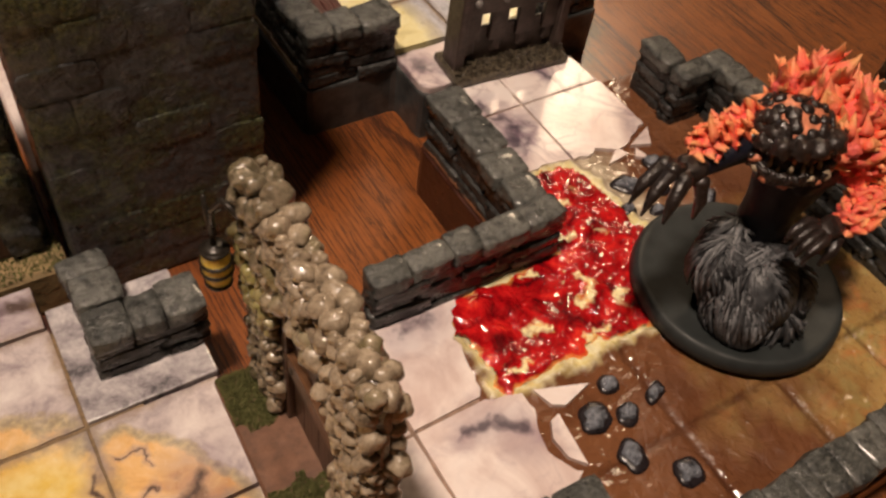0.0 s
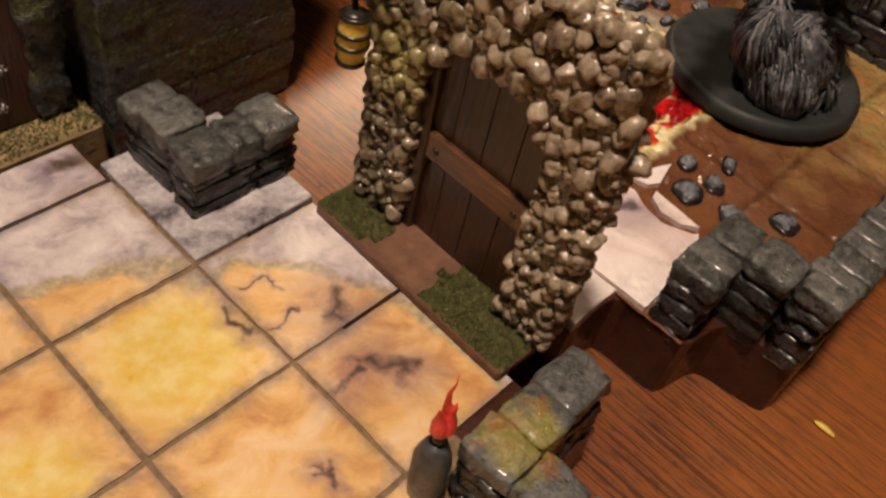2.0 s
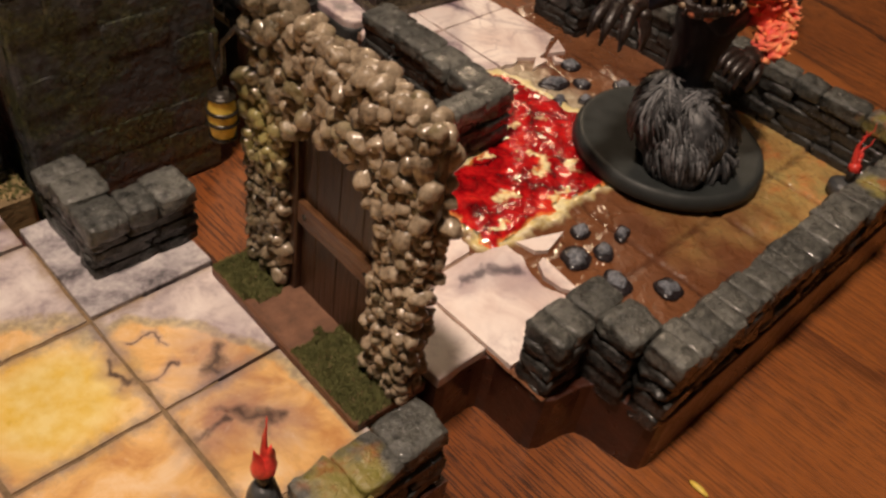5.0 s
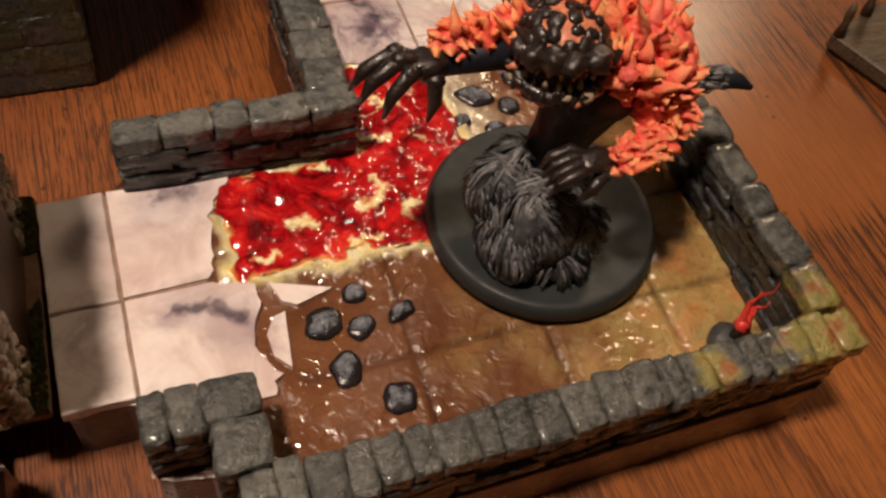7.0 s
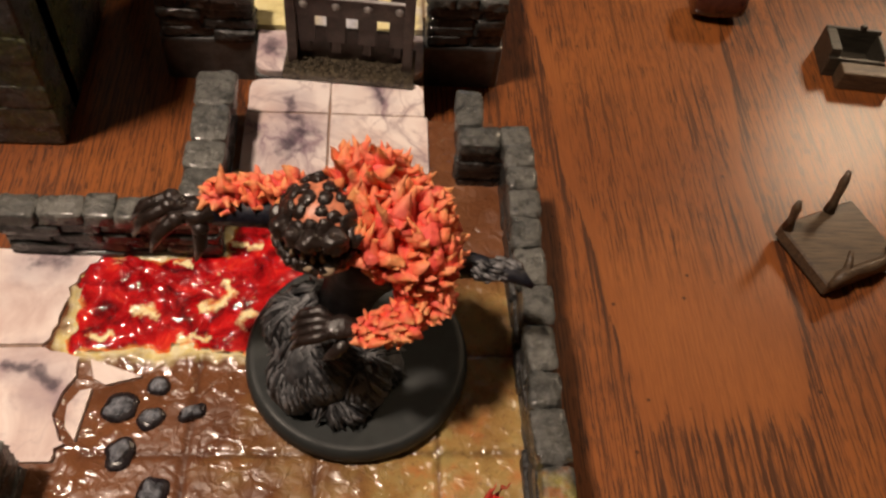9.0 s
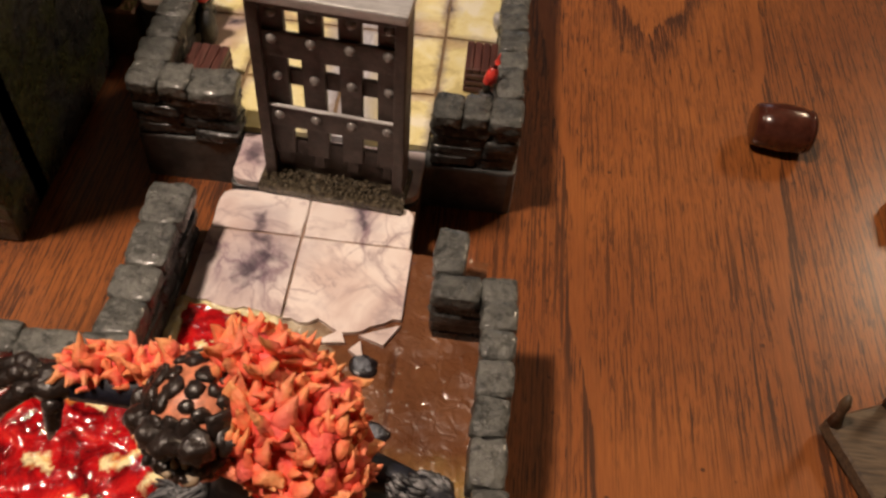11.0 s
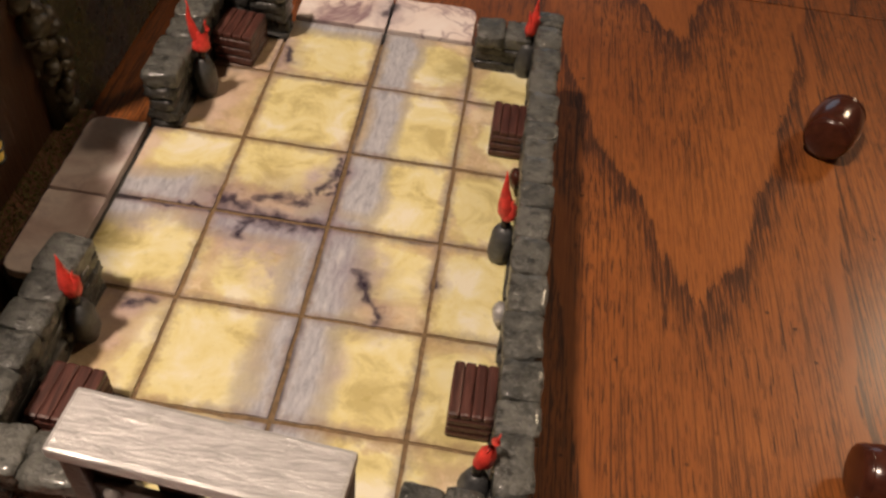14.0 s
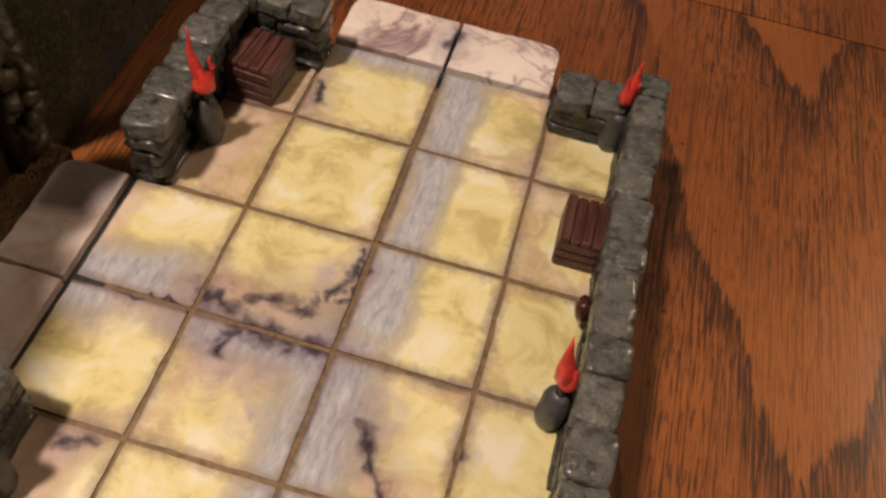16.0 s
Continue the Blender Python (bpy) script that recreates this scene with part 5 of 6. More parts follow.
def crate(x, y, z, w, d, h, turn):
    c = thing("wooden_crate", "small red-brown ribbed wooden crate", "crate", (x, y, z), "crates of the yellow room")
    bm = bmesh.new()
    box(bm, -w / 2 + 0.5, w / 2 - 0.5, -d / 2 + 0.5, d / 2 - 0.5, 0, h - 0.6, 0.6, 2)
    m = Matrix.Translation((x, y, z)) @ Matrix.Rotation(radians(turn), 4, "Z")
    bm.transform(m)
    body = part("body", bm, CRATEWOOD, c)
    for k in range(4):
        bm = bmesh.new()
        a = -w / 2 + k * w / 4
        box(bm, a + 0.02, a + w / 4 - 0.02, -d / 2, d / 2, h - 1.6, h + rnd.uniform(-0.15, 0.15), 0.55, 2)
        bm.transform(m)
        part("plank", bm, CRATEWOOD, c)
    for k in range(3):
        bm = bmesh.new()
        box(bm, -w / 2, w / 2, -d / 2 - 0.1, d / 2 + 0.1, 0.3 + k * (h - 1.6) / 3, 0.1 + (k + 1) * (h - 1.6) / 3, 0.35)
        bm.transform(m)
        part("slat", bm, CRATEWOOD, c)


crate(87.2, -117.4, FL, 8.4, 11.8, 8.0, 0)
crate(87.9, -39.4, FL, 8.2, 11.4, 8.2, 0)
crate(17.0, -131.0, FL, 9.8, 11.5, 8.6, -4)
crate(15.6, -18.8, FL, 10.2, 11.8, 9.2, -5)
for x, y, z, col, lab in ((90.9, -57.0, 22, BROWNGLOSS, "small brown wall ornament"), (90.6, -96.0, 21, STEEL, "small silver skull ornament")):
    bm = bmesh.new()
    blob(bm, (x, y, z), (1.6, 2.4, 2.6), 0.12, 0.6, 2)
    part("ornament", bm, col, yellow_tile, lab, True)

# ---- the tall castle walls ----
def tall_wall(name, label, boxes, h, fronts):
    """A tall wall of joined stretches, with block stones proud of its south fronts."""
    x0, x1, y0, y1 = boxes[0]
    t = thing(name, label, "terrain piece", ((x0 + x1) / 2, (y0 + y1) / 2, 0))
    body = None
    for k, (x0, x1, y0, y1) in enumerate(boxes):
        bm = bmesh.new()
        box(bm, x0, x1, y0, y1, 0, h, 1.6, 3)
        body = part("wall", bm, TALL, t)
        if k >= fronts:
            continue
        z, row = 7.0, 0
        while z < h - 4:
            rh = rnd.uniform(7.0, 9.5)
            for a, b in cut(x0 - (6 if row % 2 else 0), x1, 14, 0.35):
                a = max(a, x0)
                if b - a < 2 or rnd.random() < 0.3:
                    continue
                stone("stone", body, TALL, ((a + b) / 2, y0, z + rh / 2), (b - a - 0.3, rnd.uniform(0.25, 0.7), rh - 0.5))
            z, row = z + rh, row + 1
    return t


castle = tall_wall("castle_wall", "tall dark grey castle wall of block stones with moss", [(-63.2, -19.5, -177.0, -157.5), (-31.0, -19.5, -166.2, -106.0)], 118, 1)
keep = tall_wall("castle_wall", "tall dark mossy castle wall of block stones", [(-62.0, -23.5, -40.0, 30.0)], 118, 0)
gatehouse = tall_wall("castle_gatehouse", "dark stone gatehouse with a studded red-brown door and mossy sill", [(-140.0, -65.7, -168.5, -150.0)], 118, 0)
# Added slab, so that a pale strip shows through the slit by the castle.
bm = bmesh.new()
box(bm, -64, -33.0, -148, -62, 0, 14, 0.6)
slit_backing = thing("slit_backing_tile", "pale pink slab added behind the slit beside the castle wall", "terrain piece", (-46, -110, 0))
part("slab", bm, PINK, slit_backing)
bm = bmesh.new()
box(bm, -128, -64.5, -177.5, -166.5, 0, 13.0, 1.0)
part("sill", bm, plain("tan_earth_paint", (0.26, 0.18, 0.085), 0.6, 0, 0.4, 0.25, 0.5, 0.5), gatehouse, "mossy stone sill")
flock(gatehouse, -127.5, -65, -177.2, -167, 12.9, 3600, size=1.1)
bm = bmesh.new()
box(bm, -118, -72, -170.6, -168.2, 13, 96, 0.8)
big_door = part("door", bm, grained("red_brown_gate_wood", (0.035, 0.012, 0.008), (0.075, 0.028, 0.018), 2, 0.4), gatehouse, "dark red-brown door with silver studs")
for sx in (-79, -88, -97, -106):
    for sz in range(9):
        bm = bmesh.new()
        cx, cz = sx + rnd.uniform(-0.8, 0.8), 19 + sz * 7.6 + rnd.uniform(-0.8, 0.8)
        blob(bm, (cx, -170.9, cz), (0.55, 0.5, 0.55), 0.2, 1.2, 1, 0, sx + sz)
        for k in range(5):
            a = 1.2566 * k + sz
            blob(bm, (cx + 0.8 * math.cos(a), -170.8, cz + 0.8 * math.sin(a)), (0.42, 0.4, 0.42), 0.3, 1.2, 1, 0, sx + k)
        part("stud", bm, STUD, big_door, "flower-shaped silver stud", True)
bm = bmesh.new()
box(bm, -74.0, -67.2, -172.0, -167.0, 12.5, 112)
bmesh.ops.subdivide_edges(bm, edges=[e for e in bm.edges if e.calc_length() > 20], cuts=60, use_grid_fill=True)
bmesh.ops.subdivide_edges(bm, edges=bm.edges[:], cuts=2, use_grid_fill=True)
for v in bm.verts:
    v.co += noise.noise_vector(v.co * 0.22) * 1.6 + noise.noise_vector(v.co * 0.7) * 0.6
part("jamb", bm, TALL, gatehouse, "rough mossy stone jamb", True)
# ---- the second door, at the yellow room's side way ----
side_arch = thing("mossy_arch_door", "dark mossy archway with a brown wooden door in shade", "door", (-22, -76, 0))
bm = bmesh.new()
box(bm, -30, -12.6, -104, -48, 0, 15.5, 0.6)
part("base", bm, DIRT, side_arch, "dark earth base with moss")
flock(side_arch, -29, -13, -103, -49, 15.4, 4000)
# The arch's top is unseen; its height is set to shade the side way.
bm = bmesh.new()
for k in range(190):
    z = rnd.uniform(16, 85)
    y = rnd.choice((rnd.uniform(-103, -95), rnd.uniform(-57, -49))) if z < 60 else rnd.uniform(-103, -49)
    r = rnd.uniform(1.8, 3.2)
    blob(bm, (rnd.uniform(-24, -16), y, z), (r, r, r), 0.25, 0.4, 2, 0, k)
box(bm, -22.5, -17.5, -57, -50.5, 15, 83)
box(bm, -22.5, -17.5, -102, -95, 15, 83)
box(bm, -22.5, -17.5, -96, -56, 62, 83)
part("arch", bm, plain("dark_mossy_bone", (0.06, 0.047, 0.025), 0.4, 0, 0.6, 0.4, 0.5, 0.6), side_arch, "lumpy dark mossy arch", True)
bm = bmesh.new()
box(bm, -21, -19.2, -95, -57, 15.4, 62, 0.3)
part("door", bm, DOORWOOD, side_arch, "brown wooden door")
lantern(side_arch, -12.5, -89.0, 40.0, -3.0)

# ---- loose pieces on the table ----
stool = thing("broken_stool", "upturned grey-brown wooden stool with three legs up", "stool", (186, -208, 0))
M = Matrix.Translation((186.0, -208.0, 0)) @ Matrix.Rotation(radians(22), 4, "Z")
bm = bmesh.new()
box(bm, -12.5, 12.5, -10.5, 10.5, 1.5, 6.0, 0.5)
box(bm, -11.5, 11.5, -9.5, 9.5, 0, 1.6, 0.3)
bm.transform(M)
part("seat", bm, OLDWOOD, stool)
for lx, ly, hx, hy, h in ((-11.0, 9.0, -1.5, 0.5, 10), (3.5, 9.5, 1.5, 2.5, 12), (10.5, -7.5, 5.0, 1.0, 8)):
    bm = bmesh.new()
    tube(bm, [(lx, ly, 6), (lx + hx * 0.3, ly + hy * 0.3, 6.5 + h * 0.35), (lx + hx * 0.7, ly + hy * 0.7, 7 + h * 0.7), (lx + hx, ly + hy, 7 + h)], [1.7, 1.0, 1.3, 0.7], 10)
    bm.transform(M)
    part("leg", bm, OLDWOOD, stool, smooth=True)
bm = bmesh.new()
tube(bm, [(-12.0, -10.2, 5.6), (-8.5, -9.8, 8.2), (-4.5, -9.4, 7.0), (0.5, -10.0, 7.6), (5.5, -9.5, 6.8), (11, -9.0, 7.6)], [1.0, 1.7, 1.4, 1.7, 1.3, 1.3], 8)
tube(bm, [(-6.5, -9.0, 7.4), (-4.0, -6.6, 8.6), (-3.4, -5.2, 10.2)], [1.3, 0.9, 0.5], 8)
bm.transform(M)
part("rail", bm, OLDWOOD, stool, smooth=True)


def keg(x, y, r, half, turn, label):
    t = thing("toy_barrel", label, "barrel", (x, y, 0))
    bm = bmesh.new()
    lathe(bm, [(r * 0.70, -half), (r * 0.84, -half * 0.95), (r * 0.95, -half * 0.5), (r, 0), (r * 0.95, half * 0.5), (r * 0.84, half * 0.95), (r * 0.70, half)], 0, 0, 28)
    bm.transform(Matrix.Translation((x, y, r)) @ Matrix.Rotation(radians(turn), 4, "Z") @ Matrix.Rotation(radians(90), 4, "Y"))
    part("body", bm, BROWNGLOSS, t, smooth=True)
    for k in (-0.82, 0.82):
        bm = bmesh.new()
        lathe(bm, [(r * 0.84, half * k - 0.6), (r * 0.90, half * k), (r * 0.84, half * k + 0.6)], 0, 0, 28)
        bm.transform(Matrix.Translation((x, y, r)) @ Matrix.Rotation(radians(turn), 4, "Z") @ Matrix.Rotation(radians(90), 4, "Y"))
        part("hoop", bm, BROWNGLOSS, t, "dark hoop", True)


keg(174.0, -111.5, 6.9, 8.3, -4, "glossy dark brown toy barrel lying on its side")
keg(181.0, 0.0, 7.4, 8.2, 62, "glossy red-brown toy barrel lying on the table")
chest = thing("open_chest", "small dark grey-brown open chest on the table", "chest", (213.5, -133.5, 0))
M = Matrix.Translation((213.0, -133.5, 0)) @ Matrix.Rotation(radians(-6), 4, "Z") @ Matrix.Scale(0.9, 4)
bm = bmesh.new()
for b in ((-10, 10, -7, -5.6, 0, 8), (-10, 10, 5.6, 7, 0, 11.2), (-10, -6.4, -5.6, 5.6, 0, 11), (8.6, 10, -5.6, 5.6, 0, 10), (-9, 9, -6, 6, 0, 1.2)):
    box(bm, *b, 0.25)
bm.transform(M)
part("body", bm, CHESTWOOD, chest)
bm = bmesh.new()
box(bm, -6.0, 13.5, -13.2, -7.2, 0, 7.4, 0.5, 2)
bm.transform(M)
part("front_step", bm, OLDWOOD, chest, "lighter brown step before the chest")
bm = bmesh.new()
box(bm, 2.0, 4.2, 5.4, 7.2, 11.0, 12.8, 0.4)
bm.transform(M)
part("knob", bm, CHESTWOOD, chest)
cloth = bmesh.new()
bmesh.ops.create_grid(cloth, x_segments=26, y_segments=20, size=1)
for v in cloth.verts:
    x, y = v.co.x, v.co.y
    v.co = (-21 + 24 * x + 3 * noise.noise(Vector((x * 3, y * 3, 1))), 64 + 31 * y + 3 * noise.noise(Vector((x * 2, y * 2, 4))), 7 + 6 * noise.noise(Vector((x * 2.2, y * 2.2, 2))) + 2 * noise.noise(Vector((x * 6, y * 6, 2))))
bmesh.ops.solidify(cloth, geom=cloth.faces[:], thickness=1.5)
low = min(v.co.z for v in cloth.verts)
for v in cloth.verts:
    v.co.z -= low
tagged(part("blue_cloth", cloth, BLUECLOTH, None, "", True), "crumpled blue cloth lying on the table", "cloth")
bm = bmesh.new()
blob(bm, (-1.5, -306.9, 0.5), (0.7, 2.2, 0.5), 0.2, 0.5, 2)
tagged(part("paint_chip", bm, LANTERN, None, "", True), "tiny yellow paint chip on the table", "crumb")

# ---- the fire figure on its round base: one mesh ----
bm = bmesh.new()
tipl = bm.verts.layers.float.new("tip")
CX, CY, Z0 = 59.4, -249.2, FL
lathe(bm, [(22.8, Z0), (23.5, Z0 + 0.5), (23.3, Z0 + 2.2), (22.6, Z0 + 3.6), (21.9, Z0 + 3.9), (21.0, Z0 + 3.6)], CX, CY, 72)
for f in bm.faces:
    f.smooth = True


def limb(pts, radii, slot, seg=10):
    tube(bm, pts, radii, seg, slot)


def tongue(at, way, length, width, slot=5):
    """One lick of flame: a flat curved blade, its tip marked for the paint."""
    way = Vector(way).normalized()
    side = way.cross(Vector((rnd.uniform(-0.5, 0.5), rnd.uniform(-0.5, 0.5), 0.9))).normalized()
    up = side.cross(way)
    at = Vector(at)
    wave = rnd.choice((-1, 1)) * rnd.uniform(0.12, 0.34) * length
    turn = rnd.uniform(3.0, 6.0)
    lift = rnd.uniform(0.05, 0.5) * length
    rings = []
    for s, r in ((-0.2, 0.8), (0.1, 1.05), (0.34, 1.0), (0.56, 0.8), (0.78, 0.46), (1.0, 0.06)):
        c = at + way * length * s + side * wave * math.sin(turn * s) + up * length * 0.12 * math.sin(5.0 * s) + Vector((0, 0, 1)) * lift * max(0.0, s) ** 2
        ring = []
        for j in range(6):
            a = 2 * math.pi * j / 6 + 0.52
            v = bm.verts.new(c + (side * math.cos(a) * 1.15 + up * math.sin(a) * (0.85 if j == 1 else 0.55)) * width * r)
            v[tipl] = max(0.0, s)
            ring.append(v)
        rings.append(ring)
    for a, b in zip(rings, rings[1:]):
        for k in range(6):
            f = bm.faces.new((a[k], a[(k + 1) % 6], b[(k + 1) % 6], b[k]))
            f.material_index, f.smooth = slot, True


def shag(at, radii, count, length, slot=1, flow=(0.0, 0.0, -1.0), thick=0.36):
    """Combed strands over a lump."""
    at = Vector(at)
    for _ in range(count):
        d = Vector((rnd.gauss(0, 1), rnd.gauss(0, 1), abs(rnd.gauss(0, 0.9)) - 0.2)).normalized()
        p = at + Vector((d.x * radii[0], d.y * radii[1], d.z * radii[2]))
        swirl = Vector((-d.y, d.x, 0)) * 0.35 + Vector(flow) * 0.9 + Vector((noise.noise(p * 0.13), noise.noise(p * 0.13 + Vector((9, 0, 0))), 0)) * 0.6
        t = (swirl - d * swirl.dot(d)).normalized()
        n = d * 0.45
        tube(bm, [p - t * length * 0.5 - n, p - t * length * 0.2 + n * 0.7, p + t * length * 0.15 + n * 0.9, p + t * length * 0.5 - n], [0.15, thick, thick * 0.9, 0.1], 5, slot)


# smoke plume that carries the body: lobes of combed strands
for at, r, n in (((52.5, -254.5, 27.5), (9.0, 9.6, 11.0), 520), ((47.6, -257.5, 25.0), (5.0, 7.0, 7.5), 210), ((60.3, -258.2, 25.5), (5.2, 5.8, 8.0), 210), ((51.0, -247.5, 33.0), (5.6, 5.2, 7.0), 110), ((47.0, -250.0, 31.0), (5.4, 5.6, 8.0), 190), ((58.0, -252.0, 31.0), (5.6, 5.4, 7.0), 160), ((56.5, -263.0, 22.5), (5.5, 3.6, 3.6), 60), ((64.0, -253.0, 22.5), (4.6, 5.0, 4.2), 60)):
    blob(bm, at, r, 0.16, 0.2, 3, 1, at[0])
    shag(at, r, n, 9.0)
# trunk and chest, painted blue-black
limb([(55.5, -249.0, 34), (58.0, -248.0, 43), (60.5, -247.0, 50), (62, -246.6, 58)], [5.0, 5.4, 7.2, 7.6], 3, 16)
blob(bm, (62.5, -247.5, 54), (8.4, 7.5, 6.6), 0.1, 0.25, 3, 3, 3)

# head: its own axes (side, front, up)
HEAD = Vector((53.0, -246.8, 63.7))
HS = 0.92
FRONT = Vector((-0.52, -0.85, -0.06)).normalized()
SIDE = Vector((0.85, -0.52, 0.10)).normalized()
RISE = SIDE.cross(FRONT)
if RISE.z < 0:
    RISE = -RISE


def head_at(s, f, u):
    return HEAD + (SIDE * s + FRONT * f + RISE * u) * HS


def lump(p, radii, slot, way=None, amp=0.2, sub=2, seed=0.0):
    """A lump lying flat on the head: radii across, along and outward."""
    way = Vector(way or RISE).normalized()
    a = way.cross(FRONT if abs(way.dot(FRONT)) < 0.9 else SIDE).normalized()
    b = way.cross(a)
    for v in blob(bm, (0, 0, 0), radii, amp, 0.6, sub, slot, seed):
        v.co = p + (a * v.co.x + b * v.co.y + way * v.co.z) * HS


for v in blob(bm, (0, 0, 0), (7.7, 7.9, 5.4), 0.05, 0.3, 3, 4, 1):
    v.co = head_at(v.co.x, v.co.y - 0.8, v.co.z + 0.4)
# black plates over an ember skull, with gaps between them
for k in range(40):
    w = 1.0 - 1.12 * (k + 0.5) / 40
    u = k * 2.39996 + rnd.uniform(-0.15, 0.15)
    q = math.sqrt(max(0.0, 1 - w * w))
    way = SIDE * (q * math.cos(u)) + FRONT * (q * math.sin(u)) + RISE * w
    p = head_at(7.7 * q * math.cos(u), 7.9 * q * math.sin(u) - 0.8, 5.4 * w + 0.4)
    r = rnd.uniform(1.45, 2.0) * (0.9 if w > 0.6 else 1.25)
    lump(p, (r, r * rnd.uniform(0.85, 1.15), 0.8), 2, way, 0.25, 2, k * 3.1)
# heavy brow lobes over the mouth
for s, f, u, r in ((-6.6, 3.8, 1.2, 2.0), (-3.9, 6.4, 2.0, 2.3), (-0.6, 7.3, 2.6, 2.2), (2.8, 6.9, 2.4, 2.6), (6.2, 4.4, 2.0, 2.9), (7.9, 1.0, 0.6, 2.4), (-8.0, 0.6, 0.2, 1.9)):
    lump(head_at(s, f, u), (r, r * 0.95, r * 0.85), 2, None, 0.22, 3, s)
# open mouth, lower jaw and its rows of lumps and teeth
for v in blob(bm, (0, 0, 0), (7.0, 6.2, 3.4), 0.04, 0.3, 3, 3, 5):
    v.co = head_at(v.co.x, v.co.y + 1.6, v.co.z - 2.4)
jaw = []
for k in range(13):
    a = radians(-84 + 14 * k)
    jaw.append(head_at(8.2 * math.sin(a), 0.4 + 8.2 * math.cos(a), -4.5 + 3.0 * (1 - math.cos(a)) ** 1.3))
limb(jaw, [0.7] + [1.25] * 11 + [0.7], 2, 10)
for v in blob(bm, (0, 0, 0), (6.6, 6.2, 2.2), 0.08, 0.3, 3, 2, 2):
    v.co = head_at(v.co.x, v.co.y + 0.4, v.co.z - 4.8)
for k in range(46):
    a = radians(-86 + 3.8 * k + rnd.uniform(-2, 2))
    up = -4.5 + 3.0 * (1 - math.cos(a)) ** 1.3 + rnd.uniform(-1.6, 1.2)
    out = 8.9 + rnd.uniform(-0.7, 0.5)
    way = SIDE * math.sin(a) + FRONT * math.cos(a)
    lump(head_at(out * math.sin(a), 0.3 + out * math.cos(a), up), (rnd.uniform(0.6, 1.3), rnd.uniform(0.6, 1.4), rnd.uniform(0.6, 1.1)), (2, 4, 2, 6, 2, 2)[k % 6], way, 0.45, 2, k * 1.7)
    if k % 4 == 0:
        t = head_at(7.9 * math.sin(a), 0.3 + 7.9 * math.cos(a), up + 1.0)
        limb([t, t + RISE * 1.0, t + RISE * rnd.uniform(1.5, 2.2) - way * 0.4], [0.62, 0.45, 0.1], 6, 6)
for k in range(8):
    a = radians(-58 + 16.5 * k)
    t = head_at(7.4 * math.sin(a), 0.6 + 7.0 * math.cos(a), 0.8)
    limb([t, t - RISE * 1.1, t - RISE * 2.0], [0.6, 0.42, 0.1], 4 if k % 2 else 6, 6)
# arm reaching to the west, with a clawed grip
limb([(50, -243, 60), (42, -243.2, 60.2), (34, -243.5, 60.6)], [3.6, 2.9, 2.6], 3)
blob(bm, (31.2, -244.2, 61.0), (3.8, 3.0, 2.4), 0.15, 0.4, 3, 2, 7)
for fx, fy, fz, mx, my, mz, ex, ey, ez in ((27.0, -242.0, 62.3, 22.0, -243.0, 60.6, 19.4, -243.8, 57.4), (27.0, -244.2, 62.6, 22.4, -245.6, 60.2, 20.2, -246.4, 56.6), (28.2, -246.4, 61.8, 25.0, -248.0, 59.2, 23.4, -249.0, 55.6), (32.2, -247.0, 60.0, 32.0, -248.6, 57.0, 30.8, -249.4, 53.6)):
    limb([(31.0, -244.2, 61.0), (fx, fy, fz), (mx, my, mz), (ex, ey, ez)], [1.7, 1.45, 1.2, 0.25], 2, 8)
    blob(bm, (fx, fy, fz), (1.6, 1.5, 1.5), 0.1, 0.5, 2, 2, fx)
# arm bent to the front, its hand curled over the smoke
limb([(70, -250, 56), (72, -256.2, 51.6), (66, -260.4, 50), (60, -261.2, 49.8)], [4.0, 3.0, 2.3, 2.0], 2)
blob(bm, (56.6, -260.6, 50.4), (3.4, 2.4, 1.7), 0.15, 0.4, 3, 2, 9)
for k in range(4):
    y = -258.6 - 1.6 * k
    limb([(56.6, -260.8, 50.0), (52.8, y + 0.6, 51.2 - 0.3 * k), (49.6, y + 0.4, 50.4 - 0.4 * k), (47.8, y, 48.4 - 0.5 * k)], [1.3, 1.1, 0.9, 0.25], 2, 8)
limb([(57.6, -262.6, 49.0), (55.4, -264.0, 46.6), (53.4, -264.0, 44.4)], [1.4, 1.15, 0.3], 2, 8)
# tail to the east
limb([(66, -247, 50), (76, -247, 51), (82, -248.4, 51.6), (86, -249.8, 52.2), (89, -251.2, 52.4), (91.2, -252.6, 51.6)], [5.0, 3.2, 2.2, 1.7, 1.5, 0.5], 3)
shag((84.5, -249.4, 52.0), (4.6, 1.9, 1.8), 90, 2.8, 1, (1, -0.4, 0), 0.45)


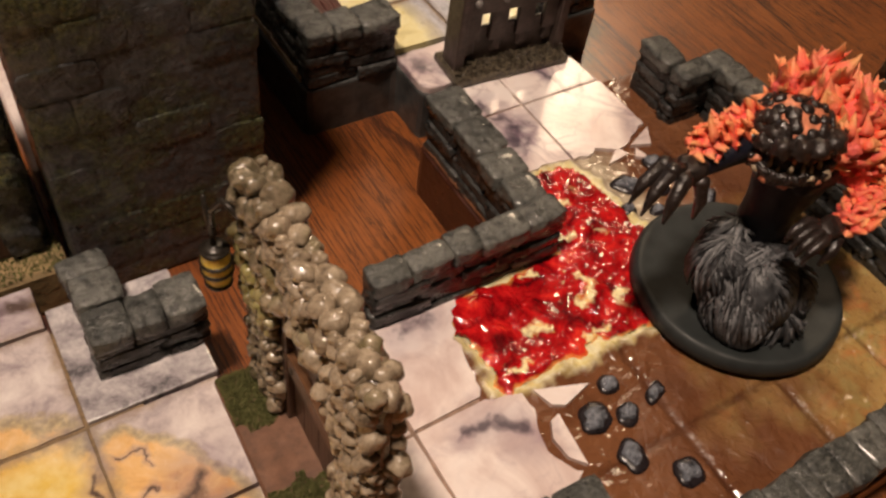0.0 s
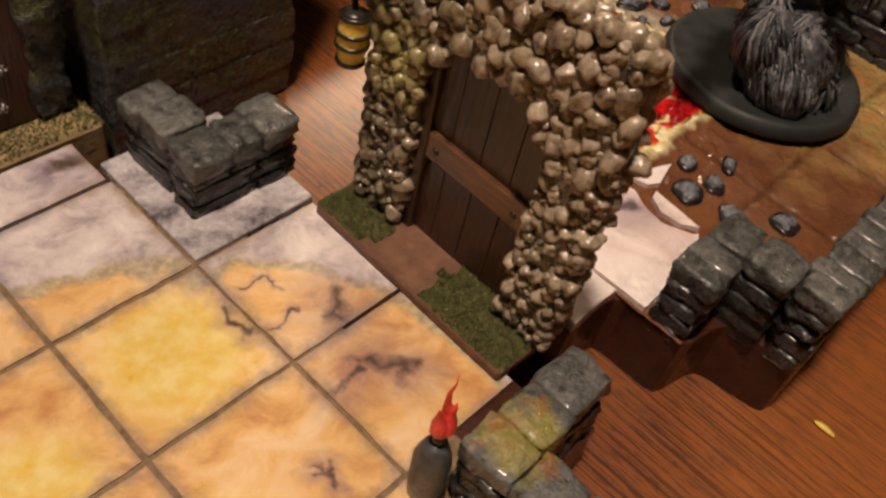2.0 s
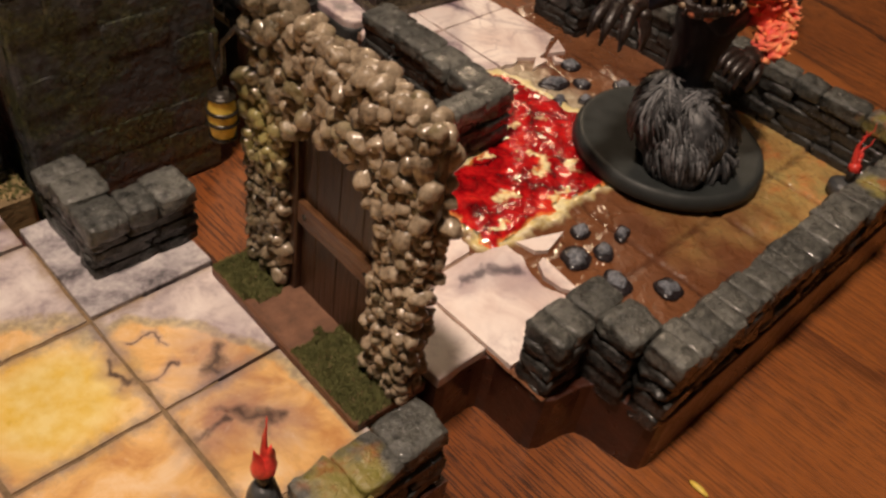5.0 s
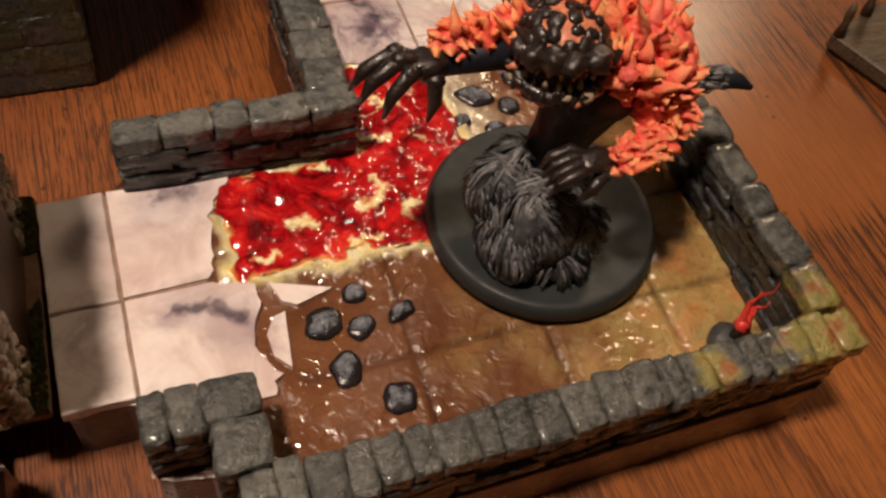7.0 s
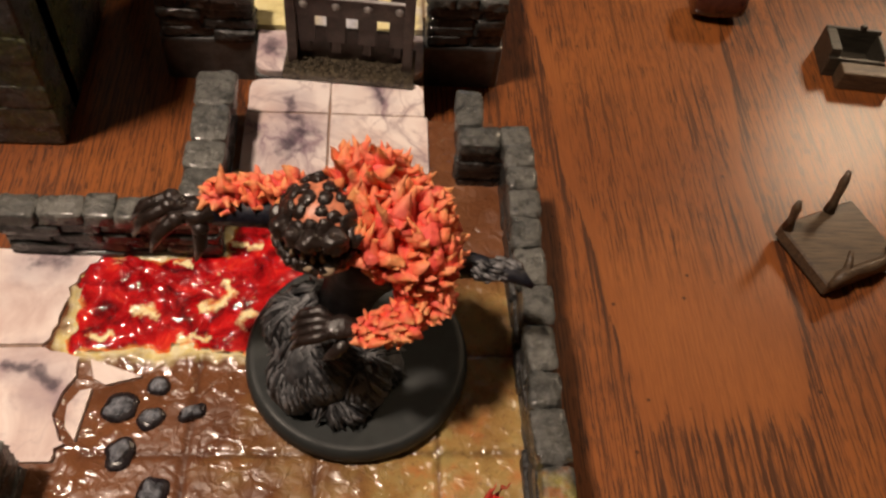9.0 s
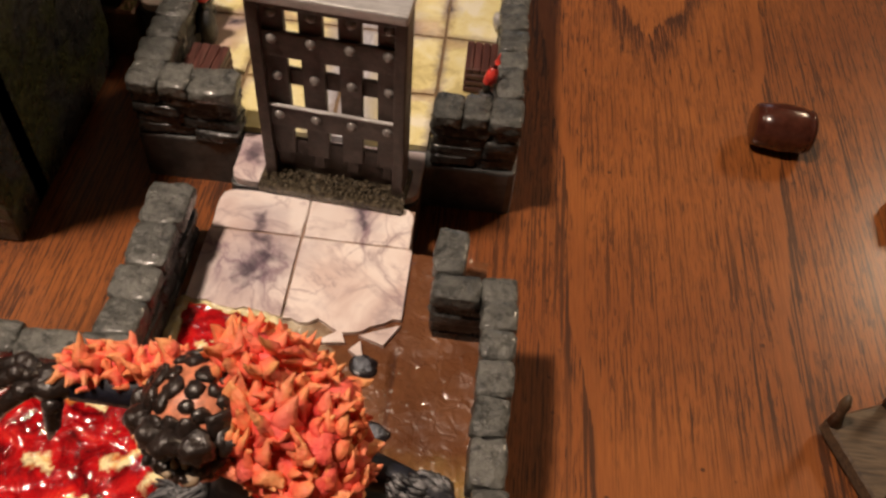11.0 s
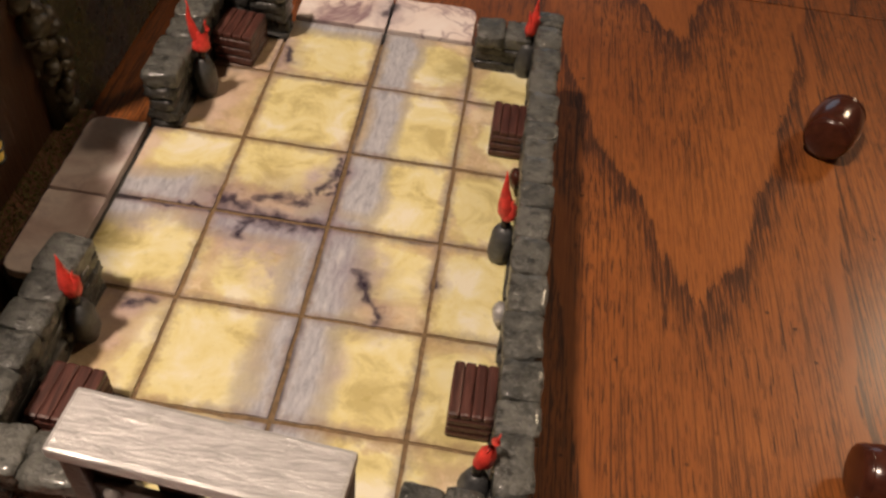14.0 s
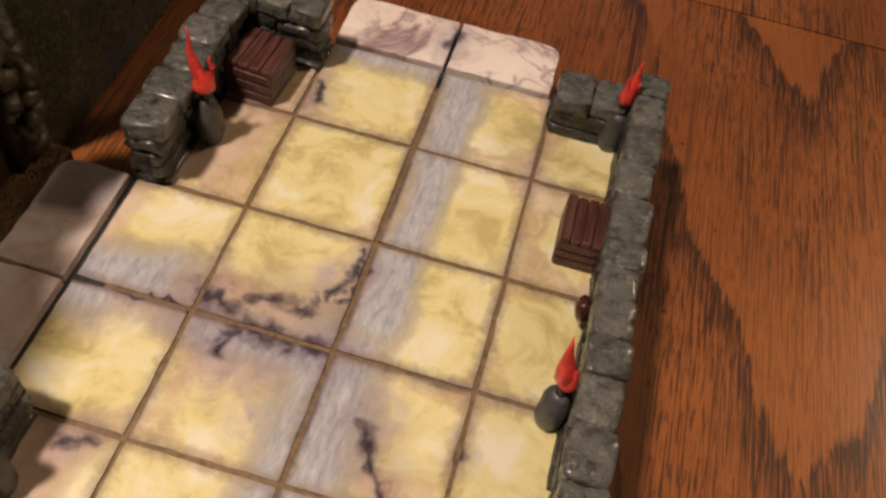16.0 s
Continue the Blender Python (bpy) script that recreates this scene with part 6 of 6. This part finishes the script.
def hump(at, radii, count, length, width, flow, keep=None):
    """A sculpted mass of fire: licks that lie along the flow over a lump, their tips free."""
    at, flow = Vector(at), Vector(flow).normalized()
    blob(bm, at, radii, 0.24, 0.4, 4, 5, at.x)
    for k in range(count):
        w = 1.0 - 1.75 * (k + 0.5) / count
        u = k * 2.39996
        q = math.sqrt(max(0.0, 1 - w * w))
        d = Vector((q * math.cos(u), q * math.sin(u), w)) + Vector((rnd.gauss(0, 0.07), rnd.gauss(0, 0.07), rnd.gauss(0, 0.07)))
        d.normalize()
        p = at + Vector((d.x * radii[0], d.y * radii[1], d.z * radii[2])) * 0.95
        if keep and not keep(p):
            continue
        lie = flow - d * flow.dot(d)
        big = 1.25 if k % 5 == 0 else 0.92
        tongue(p, d * 0.55 + lie * 0.8 + noise.noise_vector(p * 0.16) * 0.9 + Vector((rnd.gauss(0, 0.14), rnd.gauss(0, 0.14), rnd.gauss(0, 0.12))), length * big * rnd.uniform(0.75, 1.25), width * big * rnd.uniform(0.8, 1.2))


def clear_of_face(p):
    return (p - HEAD).dot(FRONT) < 2.5 or (p - HEAD).length > 10.5


hump((65.6, -246.0, 60.5), (10.0, 9.0, 7.6), 190, 3.1, 1.25, (0.45, 0.35, 0.8), clear_of_face)
hump((61.6, -241.4, 64.2), (6.9, 5.2, 7.0), 90, 3.8, 1.28, (0.0, 0.2, 1.0), clear_of_face)
hump((70.5, -251.0, 56.8), (6.0, 6.2, 6.2), 84, 3.0, 1.22, (0.8, -0.1, 0.4), clear_of_face)
for p, r, n in (((47.0, -240.6, 62.4), (3.6, 3.0, 2.8), 30), ((41.5, -241.2, 62.6), (3.4, 2.5, 2.4), 26), ((36.5, -241.8, 63.0), (3.2, 2.2, 2.1), 24)):
    hump(p, r, n + 6, 2.3, 1.0, (-0.7, 0.1, 0.5), lambda q, z=p[2] - 0.9: q.z > z)
for p, r, n in (((72.4, -256.4, 52.4), (3.6, 3.4, 3.2), 32), ((67.6, -259.8, 51.0), (3.5, 2.9, 2.7), 28), ((62.6, -261.2, 50.2), (3.0, 2.4, 2.2), 24)):
    hump(p, r, n + 6, 2.4, 1.0, (0.5, -0.4, 0.4), lambda q, z=p[2] - 1.4: q.z > z)
figure = part("fire_figure", bm, [FIGBASE, SMOKE, SKIN, NAVY, EMBER, FLAME, TOOTH])
tagged(figure, "painted miniature fire creature with orange flames on a round black base", "figurine")
